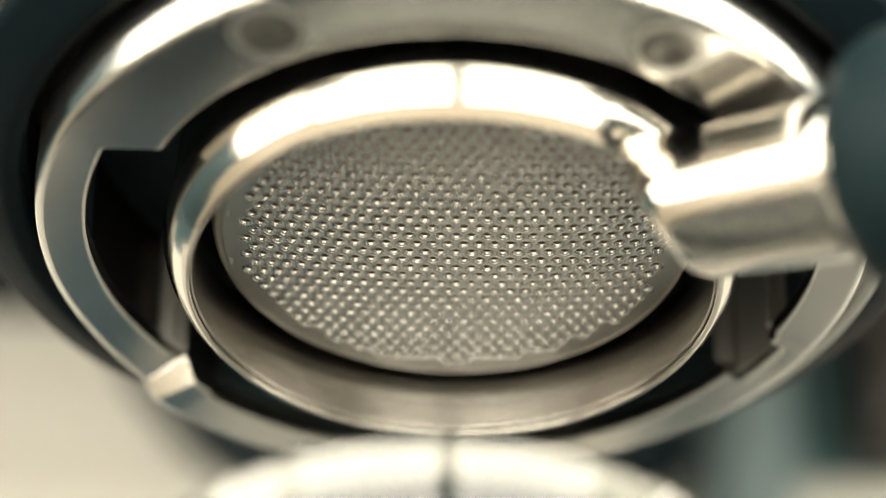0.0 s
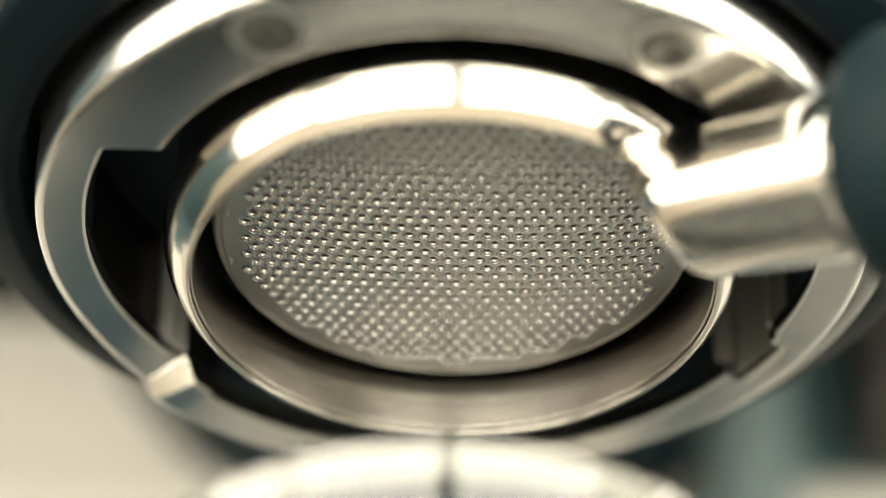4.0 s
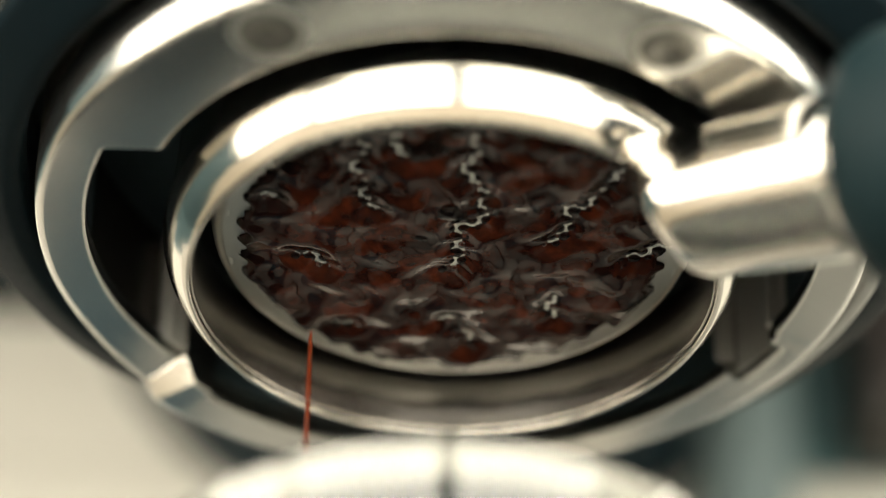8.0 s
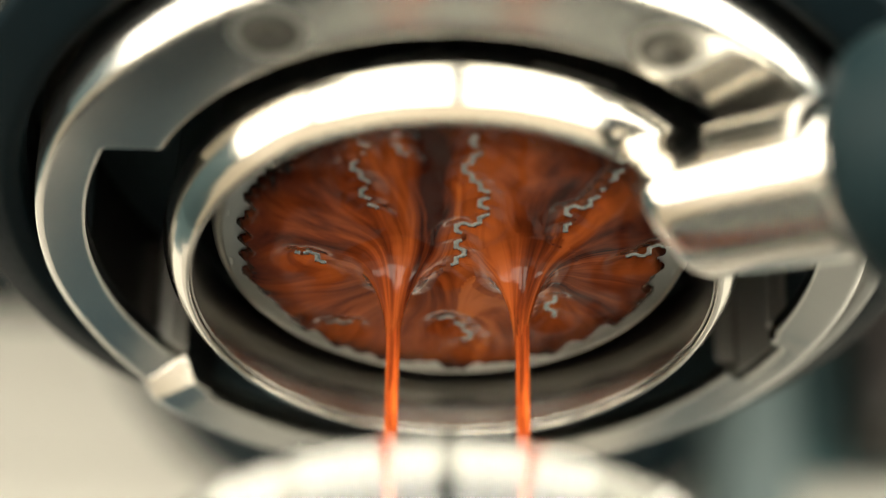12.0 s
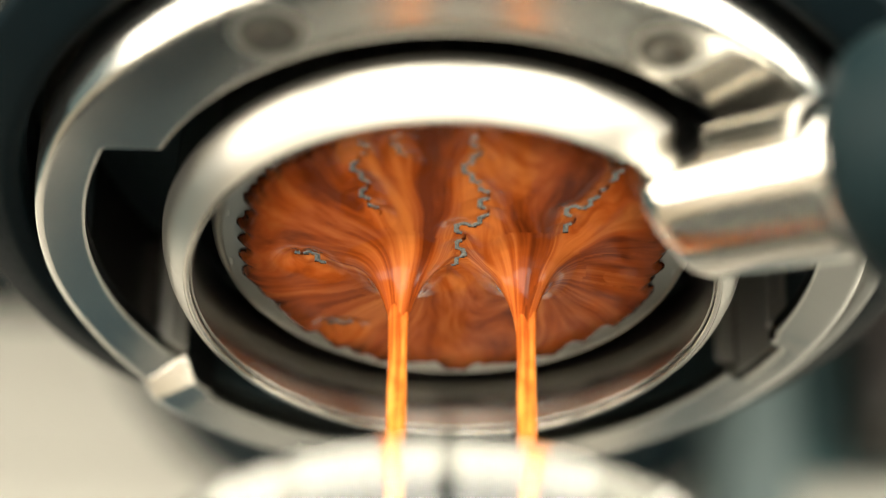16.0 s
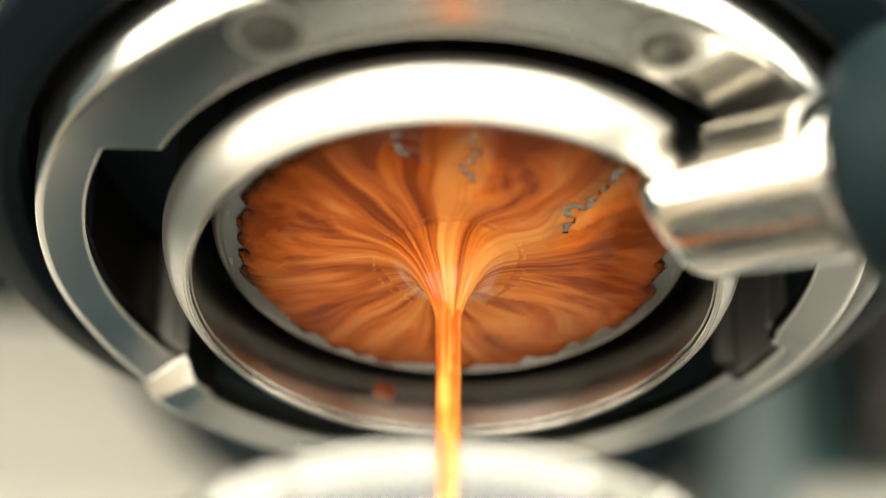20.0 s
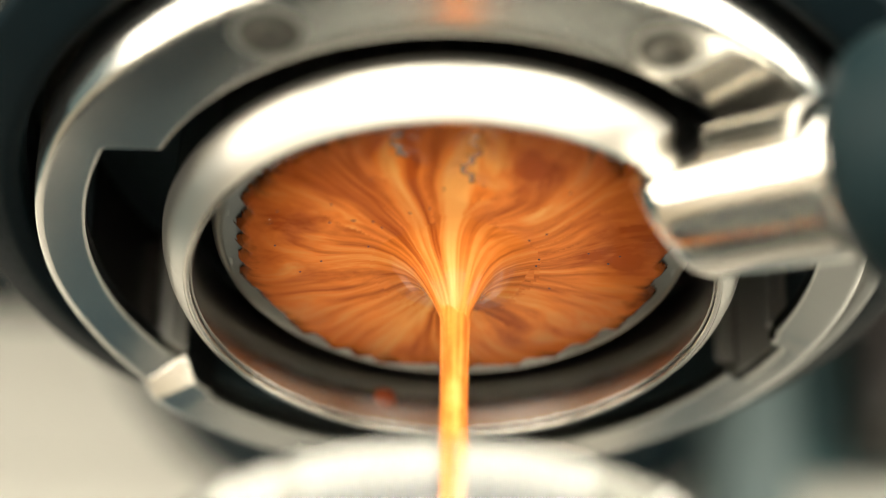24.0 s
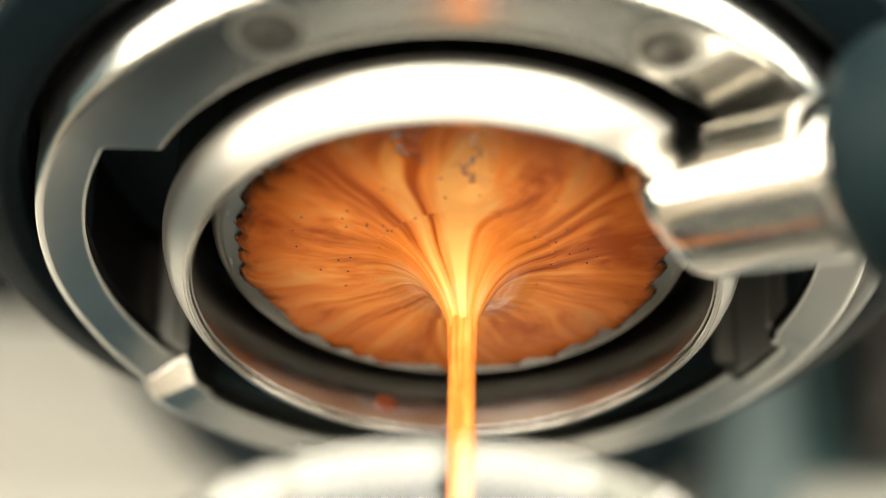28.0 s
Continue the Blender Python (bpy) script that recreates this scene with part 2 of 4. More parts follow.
def slot_ring(name, z1, r_out, mat):
    """The locking ring: its inner edge steps in and out round two slots, a notch and two lugs."""
    verts, faces, many = [], [], 0
    for a0, a1, r, under, b0, b1 in RING_EDGE:
        n = max(8, int((a1 - a0) / 1.2))
        for k in range(n + 1):
            t = k / n
            turn = a0 + 0.03 + (a1 - a0 - 0.06) * t
            a = radians(turn)
            q = r + (0.8 * math.sin(math.pi * t) if a1 - a0 > 90 and under else 0)
            z, w = b0 + (b1 - b0) * t, 2.0 if r > 44 else 1.0
            rim = float(np.interp(turn, [-10, 37.5, 134.8, 138.9, 141.6, 155, 202], [0, -0.45, -2.0, -1.9, 0.0, 0.5, 0]))
            f = float(np.interp(turn, [-154, -135, -55, -22, 190, 206], [0.25, 1, 1, 0, 0, 0.25]))
            edge = [(r_out + p0 * f + p1 * (1 - f), rim + h0 * f + h1 * (1 - f)) for (p0, h0), (p1, h1) in zip(CONE_EDGE, TIGHT_EDGE)]
            c, s_ = math.cos(a), math.sin(a)
            prof = [(q + under, z1), (q + under, z + 2.6), (q, z + 1.9), (q, z + 0.45 * w), (q + 0.12 * w, z + 0.13 * w), (q + 0.45 * w, z), (q + 0.6 * w, z)] + edge + [(r_out, z1)]
            verts += [(p * c, p * s_, h) for p, h in prof]
            many += 1
    n = 15
    for i in range(many):
        j = (i + 1) % many
        for k in range(n):
            q = (k + 1) % n
            faces.append((i * n + k, j * n + k, j * n + q, i * n + q))
    me = mesh_of(name, verts, faces, mat)
    me.set_sharp_from_angle(angle=radians(28))
    return me


def arc_bar(name, profile, a0, a1, mat):
    """A profile (radius, height) swept through an arc, with closed ends."""
    verts, faces, n, m = [], [], len(profile), 48
    for k in range(m + 1):
        a = radians(a0 + (a1 - a0) * k / m)
        verts += [(r * math.cos(a), r * math.sin(a), z) for r, z in profile]
    for k in range(m):
        for q in range(n):
            p = (q + 1) % n
            faces.append((k * n + q, (k + 1) * n + q, (k + 1) * n + p, k * n + p))
    faces += [tuple(range(n)), tuple(reversed([m * n + q for q in range(n)]))]
    me = mesh_of(name, verts, faces, mat)
    me.set_sharp_from_angle(angle=radians(40))
    return me


def group_head():
    t = thing("group_head", "polished steel group head with a dark housing", "group head", 0, 0, H)
    part("locking_ring", slot_ring("locking_ring", 18, 48.7, RINGSTEEL), t, "polished steel locking ring with two slots")
    part("housing", lathe("housing", soft([(50.6, 5.4), (52.4, 4.6), (54.4, 5.4), (58.1, 7.4), (58.6, 8.6), (58.1, 9.8), (50.2, 10.4), (50.2, 8.0)], 0.8), HOUSING), t, "near-black blue metal housing")
    part("cylinder", lathe("cylinder", soft([(50.4, 10.5), (55.2, 10.5), (55.2, 130.4), (50.4, 130.4)], 0.6), STEEL), t, "brushed steel cylinder")
    # a made-up dark cylinder: stands in for the group head's shadow on the back panel
    neck = lathe("neck", soft([(30.0, 40.0), (65.5, 40.0), (66.5, 43.0), (66.5, 199.5), (30.0, 199.5)], 2.0), DARKMETAL, 96)
    for v in neck.vertices:      # laid along the y axis
        x, y, z = v.co
        v.co = (x, z, 0.146 - y)
    part("neck", neck, t, "broad dark cylinder in place of the shadow on the back panel")
    part("collar", arc_bar("collar", soft([(49.3, 3.0), (50.0, 2.2), (51.6, 2.4), (52.2, 3.4), (52.0, 4.6), (49.4, 4.6)], 0.3, 2), -6, 62, DULL), t, "dull steel collar")
    # the black liners put the recess's shade into colour; the others are dim wall
    for a0, a1, mat, low, label in ((-23, 23.8, BLACK, 3.2, "near-black liner in place of the slot's shade"), (24, 37.4, WORN, 1.0, "worn grey-brown steel liner"), (37.6, 134.6, BLACK, 3.2, "near-black liner in place of the slot's shade"), (145.4, 168, SLOT, 3.2, "dark streaked steel liner"), (168.1, 203, BLACK, 3.2, "near-black liner in place of the slot's shade")):
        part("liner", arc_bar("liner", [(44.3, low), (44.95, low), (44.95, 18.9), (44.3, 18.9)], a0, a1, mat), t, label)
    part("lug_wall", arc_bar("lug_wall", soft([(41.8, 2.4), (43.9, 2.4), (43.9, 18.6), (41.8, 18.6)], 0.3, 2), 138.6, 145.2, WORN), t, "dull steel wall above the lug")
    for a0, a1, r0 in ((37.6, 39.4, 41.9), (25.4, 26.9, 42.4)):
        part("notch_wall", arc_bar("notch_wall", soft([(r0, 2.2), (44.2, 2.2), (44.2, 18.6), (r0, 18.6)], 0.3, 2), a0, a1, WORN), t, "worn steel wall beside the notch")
    part("inner_seal", lathe("inner_seal", [(0.1, 19), (50.0, 19), (50.0, 24), (0.1, 24)], BLACK), t)
    for a in (241.0, 303.0):
        s = part("screw", lathe("screw", [(0.1, 0.05), (1.1, 0.05), (1.25, -0.28), (2.6, -0.3), (3.1, -0.12), (3.2, -0.012), (0.1, -0.012)], SCREW, 48, closed=False), t, "dark steel screw head")
        part("washer", lathe("washer", soft([(3.3, -0.01), (3.3, -0.04), (4.0, -0.05), (4.4, -0.01)], 0.06, 2), DULL, 48), s)
        s.location = (41.9 * MM * math.cos(radians(a)), 41.9 * MM * math.sin(radians(a)), 0)
    return t


group_head()


# ---- filter holder ----
def neck_mesh(name, rings, mat, segs=64, mitre=0.0):
    """Rings of (distance, half width, half height, drop) along the x axis."""
    verts, faces = [], []
    for d, w, h, z in rings:
        for i in range(segs):
            a = 2 * math.pi * i / segs
            verts.append((d - mitre * h * math.sin(a) * max(0, 1 - (d - rings[0][0]) / 12), w * math.cos(a), z + h * math.sin(a)))
    for k in range(len(rings) - 1):
        for i in range(segs):
            j = (i + 1) % segs
            faces.append((k * segs + i, k * segs + j, (k + 1) * segs + j, (k + 1) * segs + i))
    faces.append(tuple(range(segs)))
    faces.append(tuple(reversed([(len(rings) - 1) * segs + i for i in range(segs)])))
    return mesh_of(name, verts, faces, mat)


def filter_holder():
    t = thing("filter_holder", "open-bottomed chrome filter holder with a black handle", "filter holder", 0, 0, H)
    part("ring", lathe("ring", soft([(30.7, 12), (30.5, 2), (30.4, -6.0), (30.2, -6.9), (30.5, -7.1), (30.95, -6.9), (32.2, -5.4), (33.1, -3.6), (33.6, -1.8), (33.7, -0.6), (33.1, 0.3), (32.4, 12)], 0.5, 3), CHROME, 256), t, "polished chrome ring")
    part("inner_wall", lathe("inner_wall", [(30.35, 11.8), (30.05, 2), (29.95, -6.1), (30.15, -6.6), (30.36, -6.2), (30.46, 2), (30.66, 11.8)], INNER, 256), t, "coffee-stained turned steel inside")
    lie = pose(0, 0, -1.4 * MM, 0, 12, -35)
    neck = part("neck", neck_mesh("neck", [(28.6, 6.0, 5.8, 0), (28.9, 7.4, 7.2, 0), (29.7, 8.3, 8.1, 0), (32, 8.7, 8.5, 0), (42, 8.8, 8.6, 0), (52, 9.2, 9.0, 0), (54.2, 9.3, 9.1, 0), (54.5, 9.0, 8.8, 0)], CHROME, mitre=0.5), t, "polished chrome neck")
    neck.matrix_local = lie
    ferrule = part("ferrule", neck_mesh("ferrule", [(54.4, 9.0, 9.0, 0), (54.6, 9.9, 9.9, 0), (55.4, 10.2, 10.2, 0), (57.6, 10.2, 10.2, 0), (57.9, 9.5, 9.5, 0)], CHROME), t, "chrome ferrule")
    ferrule.matrix_local = lie
    handle = part("handle", neck_mesh("handle", [(56.5, 10.25, 10.25, 0), (56.6, 12.4, 12.4, 0), (57.4, 13.8, 13.8, 0), (60, 14.9, 14.9, 0), (65, 15.4, 15.4, 0), (80, 14.8, 14.4, 0), (100, 14.6, 13.8, 1), (130, 14.8, 14, 1), (150, 13.5, 13, 0), (160, 9.5, 9, 0), (163, 3, 3, 0)], HANDLE), t, "black plastic handle")
    handle.matrix_local = lie
    return t


filter_holder()
MOVES = []


def mist():
    """The chrome ring clouds over, stretch by stretch, while the hot coffee runs."""
    t = thing("condensation", "thin dull mist of condensation on the chrome ring", "condensation", 0, 0, H)
    rng = random.Random(17)
    face = [(30.95, -6.95), (32.23, -5.43), (33.13, -3.62), (33.63, -1.8), (33.73, -0.6), (33.3, 0.1)]
    for k in range(24):
        a = k * 15.0
        if 310 < a < 340:
            continue
        lap = 0.014 * (k % 2)
        me = arc_bar("mist", [(r + lap, z) for r, z in face] + [(r - 0.08, z + 0.03) for r, z in reversed(face)], a - 0.6, a + 15.6, MIST)
        ob = part("mist", me, t)
        c, s_, at = math.cos(radians(a + 7.5)), math.sin(radians(a + 7.5)), rng.uniform(10.8, 12.5)
        inside = pose(-0.22 * c * MM, -0.22 * s_ * MM, 0.16 * MM)
        MOVES.append((ob, [(0, inside), (at, inside), (at + rng.uniform(2.0, 3.0), pose(0, 0, 0)), (28, pose(0, 0, 0))]))


mist()

# ---- filter basket: lattice of punched holes ----
PITCH, LATTICE_TURN, R_HOLES = 1.80, -0.7, 24.75
LAT_X, LAT_Y, SAG = -0.59, -0.23, 0.75


def bow(x, y):
    """The plate bows down a little towards its middle."""
    return -SAG * max(0.0, 1 - (x * x + y * y) / 676)


LATTICE, BORDER = [], []
for row in range(-18, 19):
    for col in range(-18, 19):
        x, y = (col + (row % 2) * 0.5) * PITCH, row * PITCH * math.sqrt(3) / 2
        c, s_ = math.cos(radians(LATTICE_TURN)), math.sin(radians(LATTICE_TURN))
        x, y = c * x - s_ * y + LAT_X, s_ * x + c * y + LAT_Y
        if math.hypot(x, y) < R_HOLES:
            LATTICE.append((x, y))
        elif math.hypot(x, y) < 26.95:
            BORDER.append((x, y))


def perforated_plate():
    """Hexagonal cells that meet edge to edge, each pressed into a small bowl round its hole; plain cells along the border."""
    verts, faces, deep = [], [], []
    rng = random.Random(4)
    rings = [(0.68, 0.0), (0.65, -0.012), (0.62, -0.004), (0.60, 0.06), (0.55, 0.26), (0.45, 0.43), (0.33, 0.49), (0.26, 0.55), (0.23, 0.8)]
    seg = 24
    for n, (x, y) in enumerate(LATTICE + BORDER):
        base = len(verts)
        hx, hy, k = rng.uniform(-0.03, 0.03), rng.uniform(-0.03, 0.03), rng.uniform(0.9, 1.1)
        for i in range(seg):
            a = 2 * math.pi * i / seg
            r = PITCH / 2 / math.cos((a + math.pi / 6) % (math.pi / 3) - math.pi / 6)
            a += radians(LATTICE_TURN)
            verts.append((x + r * math.cos(a), y + r * math.sin(a), 0))
        if n >= len(LATTICE):
            faces.append(tuple(base + i for i in range(seg)))
            deep.append(2)
            continue
        for r, z in rings:
            for i in range(seg):
                a = 2 * math.pi * i / seg + radians(LATTICE_TURN)
                verts.append((x + hx + r * math.cos(a), y + hy + r * math.sin(a), z * k))
        for m in range(len(rings)):
            for i in range(seg):
                j = (i + 1) % seg
                faces.append((base + m * seg + i, base + m * seg + j, base + (m + 1) * seg + j, base + (m + 1) * seg + i))
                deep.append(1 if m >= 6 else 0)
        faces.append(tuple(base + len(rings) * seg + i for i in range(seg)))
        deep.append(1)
    for i, (x, y, z) in enumerate(verts):
        k = min(1.0, 26.6 / max(0.1, math.hypot(x, y)))
        verts[i] = (x * k, y * k, z + bow(x, y))
    me = bpy.data.meshes.new("perforated_plate")
    me.from_pydata([(a * MM, b * MM, d * MM) for a, b, d in verts], [], [f[::-1] for f in faces])
    me.materials.append(PLATE)
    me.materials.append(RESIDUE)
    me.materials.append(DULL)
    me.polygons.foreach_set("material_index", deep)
    bm = bmesh.new()
    bm.from_mesh(me)
    bmesh.ops.remove_doubles(bm, verts=bm.verts[:], dist=0.00002)
    bm.to_mesh(me)
    bm.free()
    me.polygons.foreach_set("use_smooth", [True] * len(me.polygons))
    return me


def filter_basket():
    t = thing("filter_basket", "steel filter basket with a finely perforated bottom", "filter basket", 0, 0, H)
    part("perforated_plate", perforated_plate(), t, "steel plate with rows of punched holes")
    part("rim", lathe("rim", [(25.6, 0.9), (26.2, 0.012), (26.75, 0.012), (27.2, 0.12), (27.7, 0.45), (28.0, 1.1), (28.2, 2.0), (28.3, 4), (28.5, 14), (28.0, 14), (27.6, 3), (25.6, 1.2)], DULL), t, "rounded steel wall of the basket")
    part("coffee_puck", lathe("coffee_puck", [(0.1, 3.5), (27.3, 3.5), (27.4, 14), (0.1, 14)], BLACK), t, "dark ground coffee")
    return t


filter_basket()


# ---- glass ----
def tumbler():
    t = thing("glass_cup", "clear glass cup on the drip tray", "glass", -0.0006, 0, H)
    part("bowl", lathe("bowl", soft([(20, -131.0), (28.6, -131), (34, -53), (34.6, -50), (33.2, -50), (32.0, -53), (27, -126), (23, -128.4), (20, -128.4)], 0.6, 3), GLASS, 128), t)
    part("foot", lathe("foot", soft([(0.1, -136.9), (25, -136.9), (28.4, -131.1), (19.8, -131.0), (19.8, -128.6), (0.1, -128.6)], 0.5, 3), GLASS, 96), t, "thick clear glass foot")
    return t


tumbler()


# ---- the coffee: pieces that come down out of the basket ----
def mixed(colour, k):
    return tuple(v * k for v in colour)


def coffee(name, deep, mid, pale, mouth=None, along=0.06, across=27.0, rough=0.14, sss=0.0, relief=0.12, gloss=0.3):
    """Streaked coffee: streaks run along the flow, which the mesh carries as its uv."""
    m = bpy.data.materials.new(name)
    m.use_nodes = True
    n, l = m.node_tree.nodes, m.node_tree.links
    b = n["Principled BSDF"]
    uv, mp = n.new("ShaderNodeUVMap"), n.new("ShaderNodeMapping")
    split, ring = n.new("ShaderNodeSeparateXYZ"), n.new("ShaderNodeCombineXYZ")
    l.new(uv.outputs[0], split.inputs[0])
    for way, to in (("COSINE", "X"), ("SINE", "Y")):
        full, wave = n.new("ShaderNodeMath"), n.new("ShaderNodeMath")
        full.operation, full.inputs[1].default_value, wave.operation = "MULTIPLY", 2 * math.pi, way
        l.new(split.outputs["X"], full.inputs[0])
        l.new(full.outputs[0], wave.inputs[0])
        l.new(wave.outputs[0], ring.inputs[to])
    l.new(split.outputs["Y"], ring.inputs["Z"])
    turn = across / (2 * math.pi)
    mp.inputs["Scale"].default_value = (turn, turn, along)
    l.new(ring.outputs[0], mp.inputs[0])
    info = n.new("ShaderNodeObjectInfo")
    streak = n.new("ShaderNodeTexNoise")
    streak.noise_dimensions = "4D"
    streak.inputs["Scale"].default_value, streak.inputs["Detail"].default_value, streak.inputs["Distortion"].default_value = 1.0, 6, 0.3
    streak.inputs["Roughness"].default_value = 0.62
    l.new(mp.outputs[0], streak.inputs["Vector"])
    wide, band = n.new("ShaderNodeMapping"), n.new("ShaderNodeTexNoise")
    wide.inputs["Scale"].default_value = (turn * 0.3, turn * 0.3, along * 0.6)
    band.inputs["Scale"].default_value, band.inputs["Detail"].default_value, band.inputs["Distortion"].default_value = 1.0, 3, 1.3
    l.new(ring.outputs[0], wide.inputs[0])
    l.new(wide.outputs[0], band.inputs["Vector"])
    both = n.new("ShaderNodeMix")
    both.inputs["Factor"].default_value = 0.48
    l.new(streak.outputs["Fac"], both.inputs["A"])
    l.new(band.outputs["Fac"], both.inputs["B"])
    mul = n.new("ShaderNodeMath")
    mul.operation, mul.inputs[1].default_value = "MULTIPLY", 0.04
    l.new(info.outputs["Random"], mul.inputs[0])
    l.new(mul.outputs[0], streak.inputs["W"])
    tc, cloud = n.new("ShaderNodeTexCoord"), n.new("ShaderNodeTexNoise")
    cloud.inputs["Scale"].default_value, cloud.inputs["Detail"].default_value, cloud.inputs["Distortion"].default_value = 170, 4, 1.2
    l.new(tc.outputs["Object"], cloud.inputs["Vector"])
    mix = n.new("ShaderNodeMix")
    mix.inputs["Factor"].default_value = 0.2
    l.new(both.outputs["Result"], mix.inputs["A"])
    l.new(cloud.outputs["Fac"], mix.inputs["B"])
    tone = mix.outputs["Result"]
    ramp = n.new("ShaderNodeValToRGB")
    e = ramp.color_ramp.elements
    e[0].position, e[0].color = 0.435, (*deep, 1)
    e[1].position, e[1].color = 0.58, (*pale, 1)
    k = e.new(0.49)
    k.color = (*mid, 1)
    l.new(tone, ramp.inputs[0])
    colour = ramp.outputs[0]
    if mouth:
        sep, mr = n.new("ShaderNodeSeparateXYZ"), n.new("ShaderNodeMapRange")
        l.new(uv.outputs[0], sep.inputs[0])
        mr.inputs["From Min"].default_value, mr.inputs["From Max"].default_value = 5.0, 19.0
        l.new(sep.outputs["Y"], mr.inputs["Value"])
        other = n.new("ShaderNodeValToRGB")
        o = other.color_ramp.elements
        o[0].position, o[0].color = 0.34, (*mouth[0], 1)
        o[1].position, o[1].color = 0.66, (*mouth[2], 1)
        o.new(0.49).color = (*mouth[1], 1)
        l.new(mix.outputs["Result"], other.inputs[0])
        blend = n.new("ShaderNodeMix")
        blend.data_type = "RGBA"
        l.new(mr.outputs[0], blend.inputs["Factor"])
        l.new(other.outputs[0], blend.inputs["A"])
        l.new(colour, blend.inputs["B"])
        colour = blend.outputs["Result"]
    l.new(colour, b.inputs["Base Color"])
    b.inputs["Roughness"].default_value = rough
    b.inputs["IOR"].default_value = 1.34
    b.inputs["Specular IOR Level"].default_value = gloss
    b.inputs["Subsurface Weight"].default_value = sss
    b.inputs["Subsurface Radius"].default_value = (1.0, 0.45, 0.2)
    b.inputs["Subsurface Scale"].default_value = 0.0009
    bp = n.new("ShaderNodeBump")
    bp.inputs["Strength"].default_value, bp.inputs["Distance"].default_value = relief, 0.0003
    l.new(mix.outputs["Result"], bp.inputs["Height"])
    l.new(bp.outputs[0], b.inputs["Normal"])
    return m


def film_coffee(name, deep, mid, pale, drift=0.0, rough=0.055, gloss=0.4, plume=0.24, relief=0.05, contrast=1.0, grain=0.3, wide=0.78):
    """Marbled film: the uv tells where each bit of coffee came from, so that the noise is drawn out along the flow."""
    m = bpy.data.materials.new(name)
    m.use_nodes = True
    n, l = m.node_tree.nodes, m.node_tree.links
    b = n["Principled BSDF"]

    def calc(op, x, y, z=None):
        k = n.new("ShaderNodeMath")
        k.operation = op
        for slot, v in enumerate((x, y, z)):
            if v is None:
                continue
            if isinstance(v, (int, float)):
                k.inputs[slot].default_value = v
            else:
                l.new(v, k.inputs[slot])
        return k.outputs[0]

    def noise_of(vec, scale, detail, twist, w):
        k = n.new("ShaderNodeTexNoise")
        k.noise_dimensions = "4D"
        k.inputs["Scale"].default_value, k.inputs["Detail"].default_value, k.inputs["Distortion"].default_value = scale, detail, twist
        k.inputs["Roughness"].default_value, k.inputs["W"].default_value = 0.55, w
        l.new(vec, k.inputs["Vector"])
        return k.outputs["Fac"]

    uv, length, unit, ray = n.new("ShaderNodeUVMap"), n.new("ShaderNodeVectorMath"), n.new("ShaderNodeVectorMath"), n.new("ShaderNodeVectorMath")
    length.operation, unit.operation, ray.operation = "LENGTH", "NORMALIZE", "MULTIPLY_ADD"
    l.new(uv.outputs[0], length.inputs[0])
    l.new(uv.outputs[0], unit.inputs[0])
    far = length.outputs["Value"]
    l.new(unit.outputs[0], ray.inputs[0])
    ray.inputs[1].default_value = (1, 1, 1)
    lift = n.new("ShaderNodeCombineXYZ")
    l.new(calc("MULTIPLY", far, 1.6), lift.inputs["Z"])
    l.new(lift.outputs[0], ray.inputs[2])
    broad = noise_of(uv.outputs[0], 5.0, 3, 0.9, drift)
    fine = noise_of(uv.outputs[0], 17.0, 6, 0.3, 3 + drift)
    feather = noise_of(ray.outputs[0], 9.0, 4, 0.2, 7 + drift)
    att = n.new("ShaderNodeAttribute")
    att.attribute_name = "plume"
    tone = calc("MULTIPLY_ADD", broad, 0.80 * contrast, 0.51 - 0.40 * contrast - 0.15 * plume)
    tone = calc("MULTIPLY_ADD", fine, grain * contrast, calc("ADD", tone, -0.5 * grain * contrast))
    tone = calc("MULTIPLY_ADD", feather, 0.36 * contrast, calc("ADD", tone, -0.18 * contrast))
    tone = calc("MULTIPLY_ADD", att.outputs["Fac"], plume, tone)
    ramp = n.new("ShaderNodeValToRGB")
    e = ramp.color_ramp.elements
    e[0].position, e[0].color = 0.30, (*deep, 1)
    e[1].position, e[1].color = 0.68, (*pale, 1)
    e.new(0.48).color = (*mid, 1)
    l.new(tone, ramp.inputs[0])
    colour = ramp.outputs[0]
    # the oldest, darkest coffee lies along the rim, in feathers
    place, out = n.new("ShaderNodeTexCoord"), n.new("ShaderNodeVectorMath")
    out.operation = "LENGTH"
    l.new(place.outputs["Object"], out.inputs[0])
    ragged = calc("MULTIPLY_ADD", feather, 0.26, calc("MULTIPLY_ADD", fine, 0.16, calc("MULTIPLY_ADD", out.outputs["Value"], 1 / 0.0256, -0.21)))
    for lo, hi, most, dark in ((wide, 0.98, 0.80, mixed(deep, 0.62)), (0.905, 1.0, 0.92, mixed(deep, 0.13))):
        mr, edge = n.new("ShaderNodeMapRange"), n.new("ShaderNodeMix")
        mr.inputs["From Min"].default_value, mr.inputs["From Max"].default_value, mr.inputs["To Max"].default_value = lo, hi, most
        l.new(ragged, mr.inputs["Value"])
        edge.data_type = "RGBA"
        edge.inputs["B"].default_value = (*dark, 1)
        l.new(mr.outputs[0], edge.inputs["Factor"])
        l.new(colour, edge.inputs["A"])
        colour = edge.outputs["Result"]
    l.new(colour, b.inputs["Base Color"])
    b.inputs["Roughness"].default_value = rough
    b.inputs["IOR"].default_value = 1.34
    b.inputs["Specular IOR Level"].default_value = gloss
    bp = n.new("ShaderNodeBump")
    bp.inputs["Strength"].default_value, bp.inputs["Distance"].default_value = relief, 0.0003
    l.new(fine, bp.inputs["Height"])
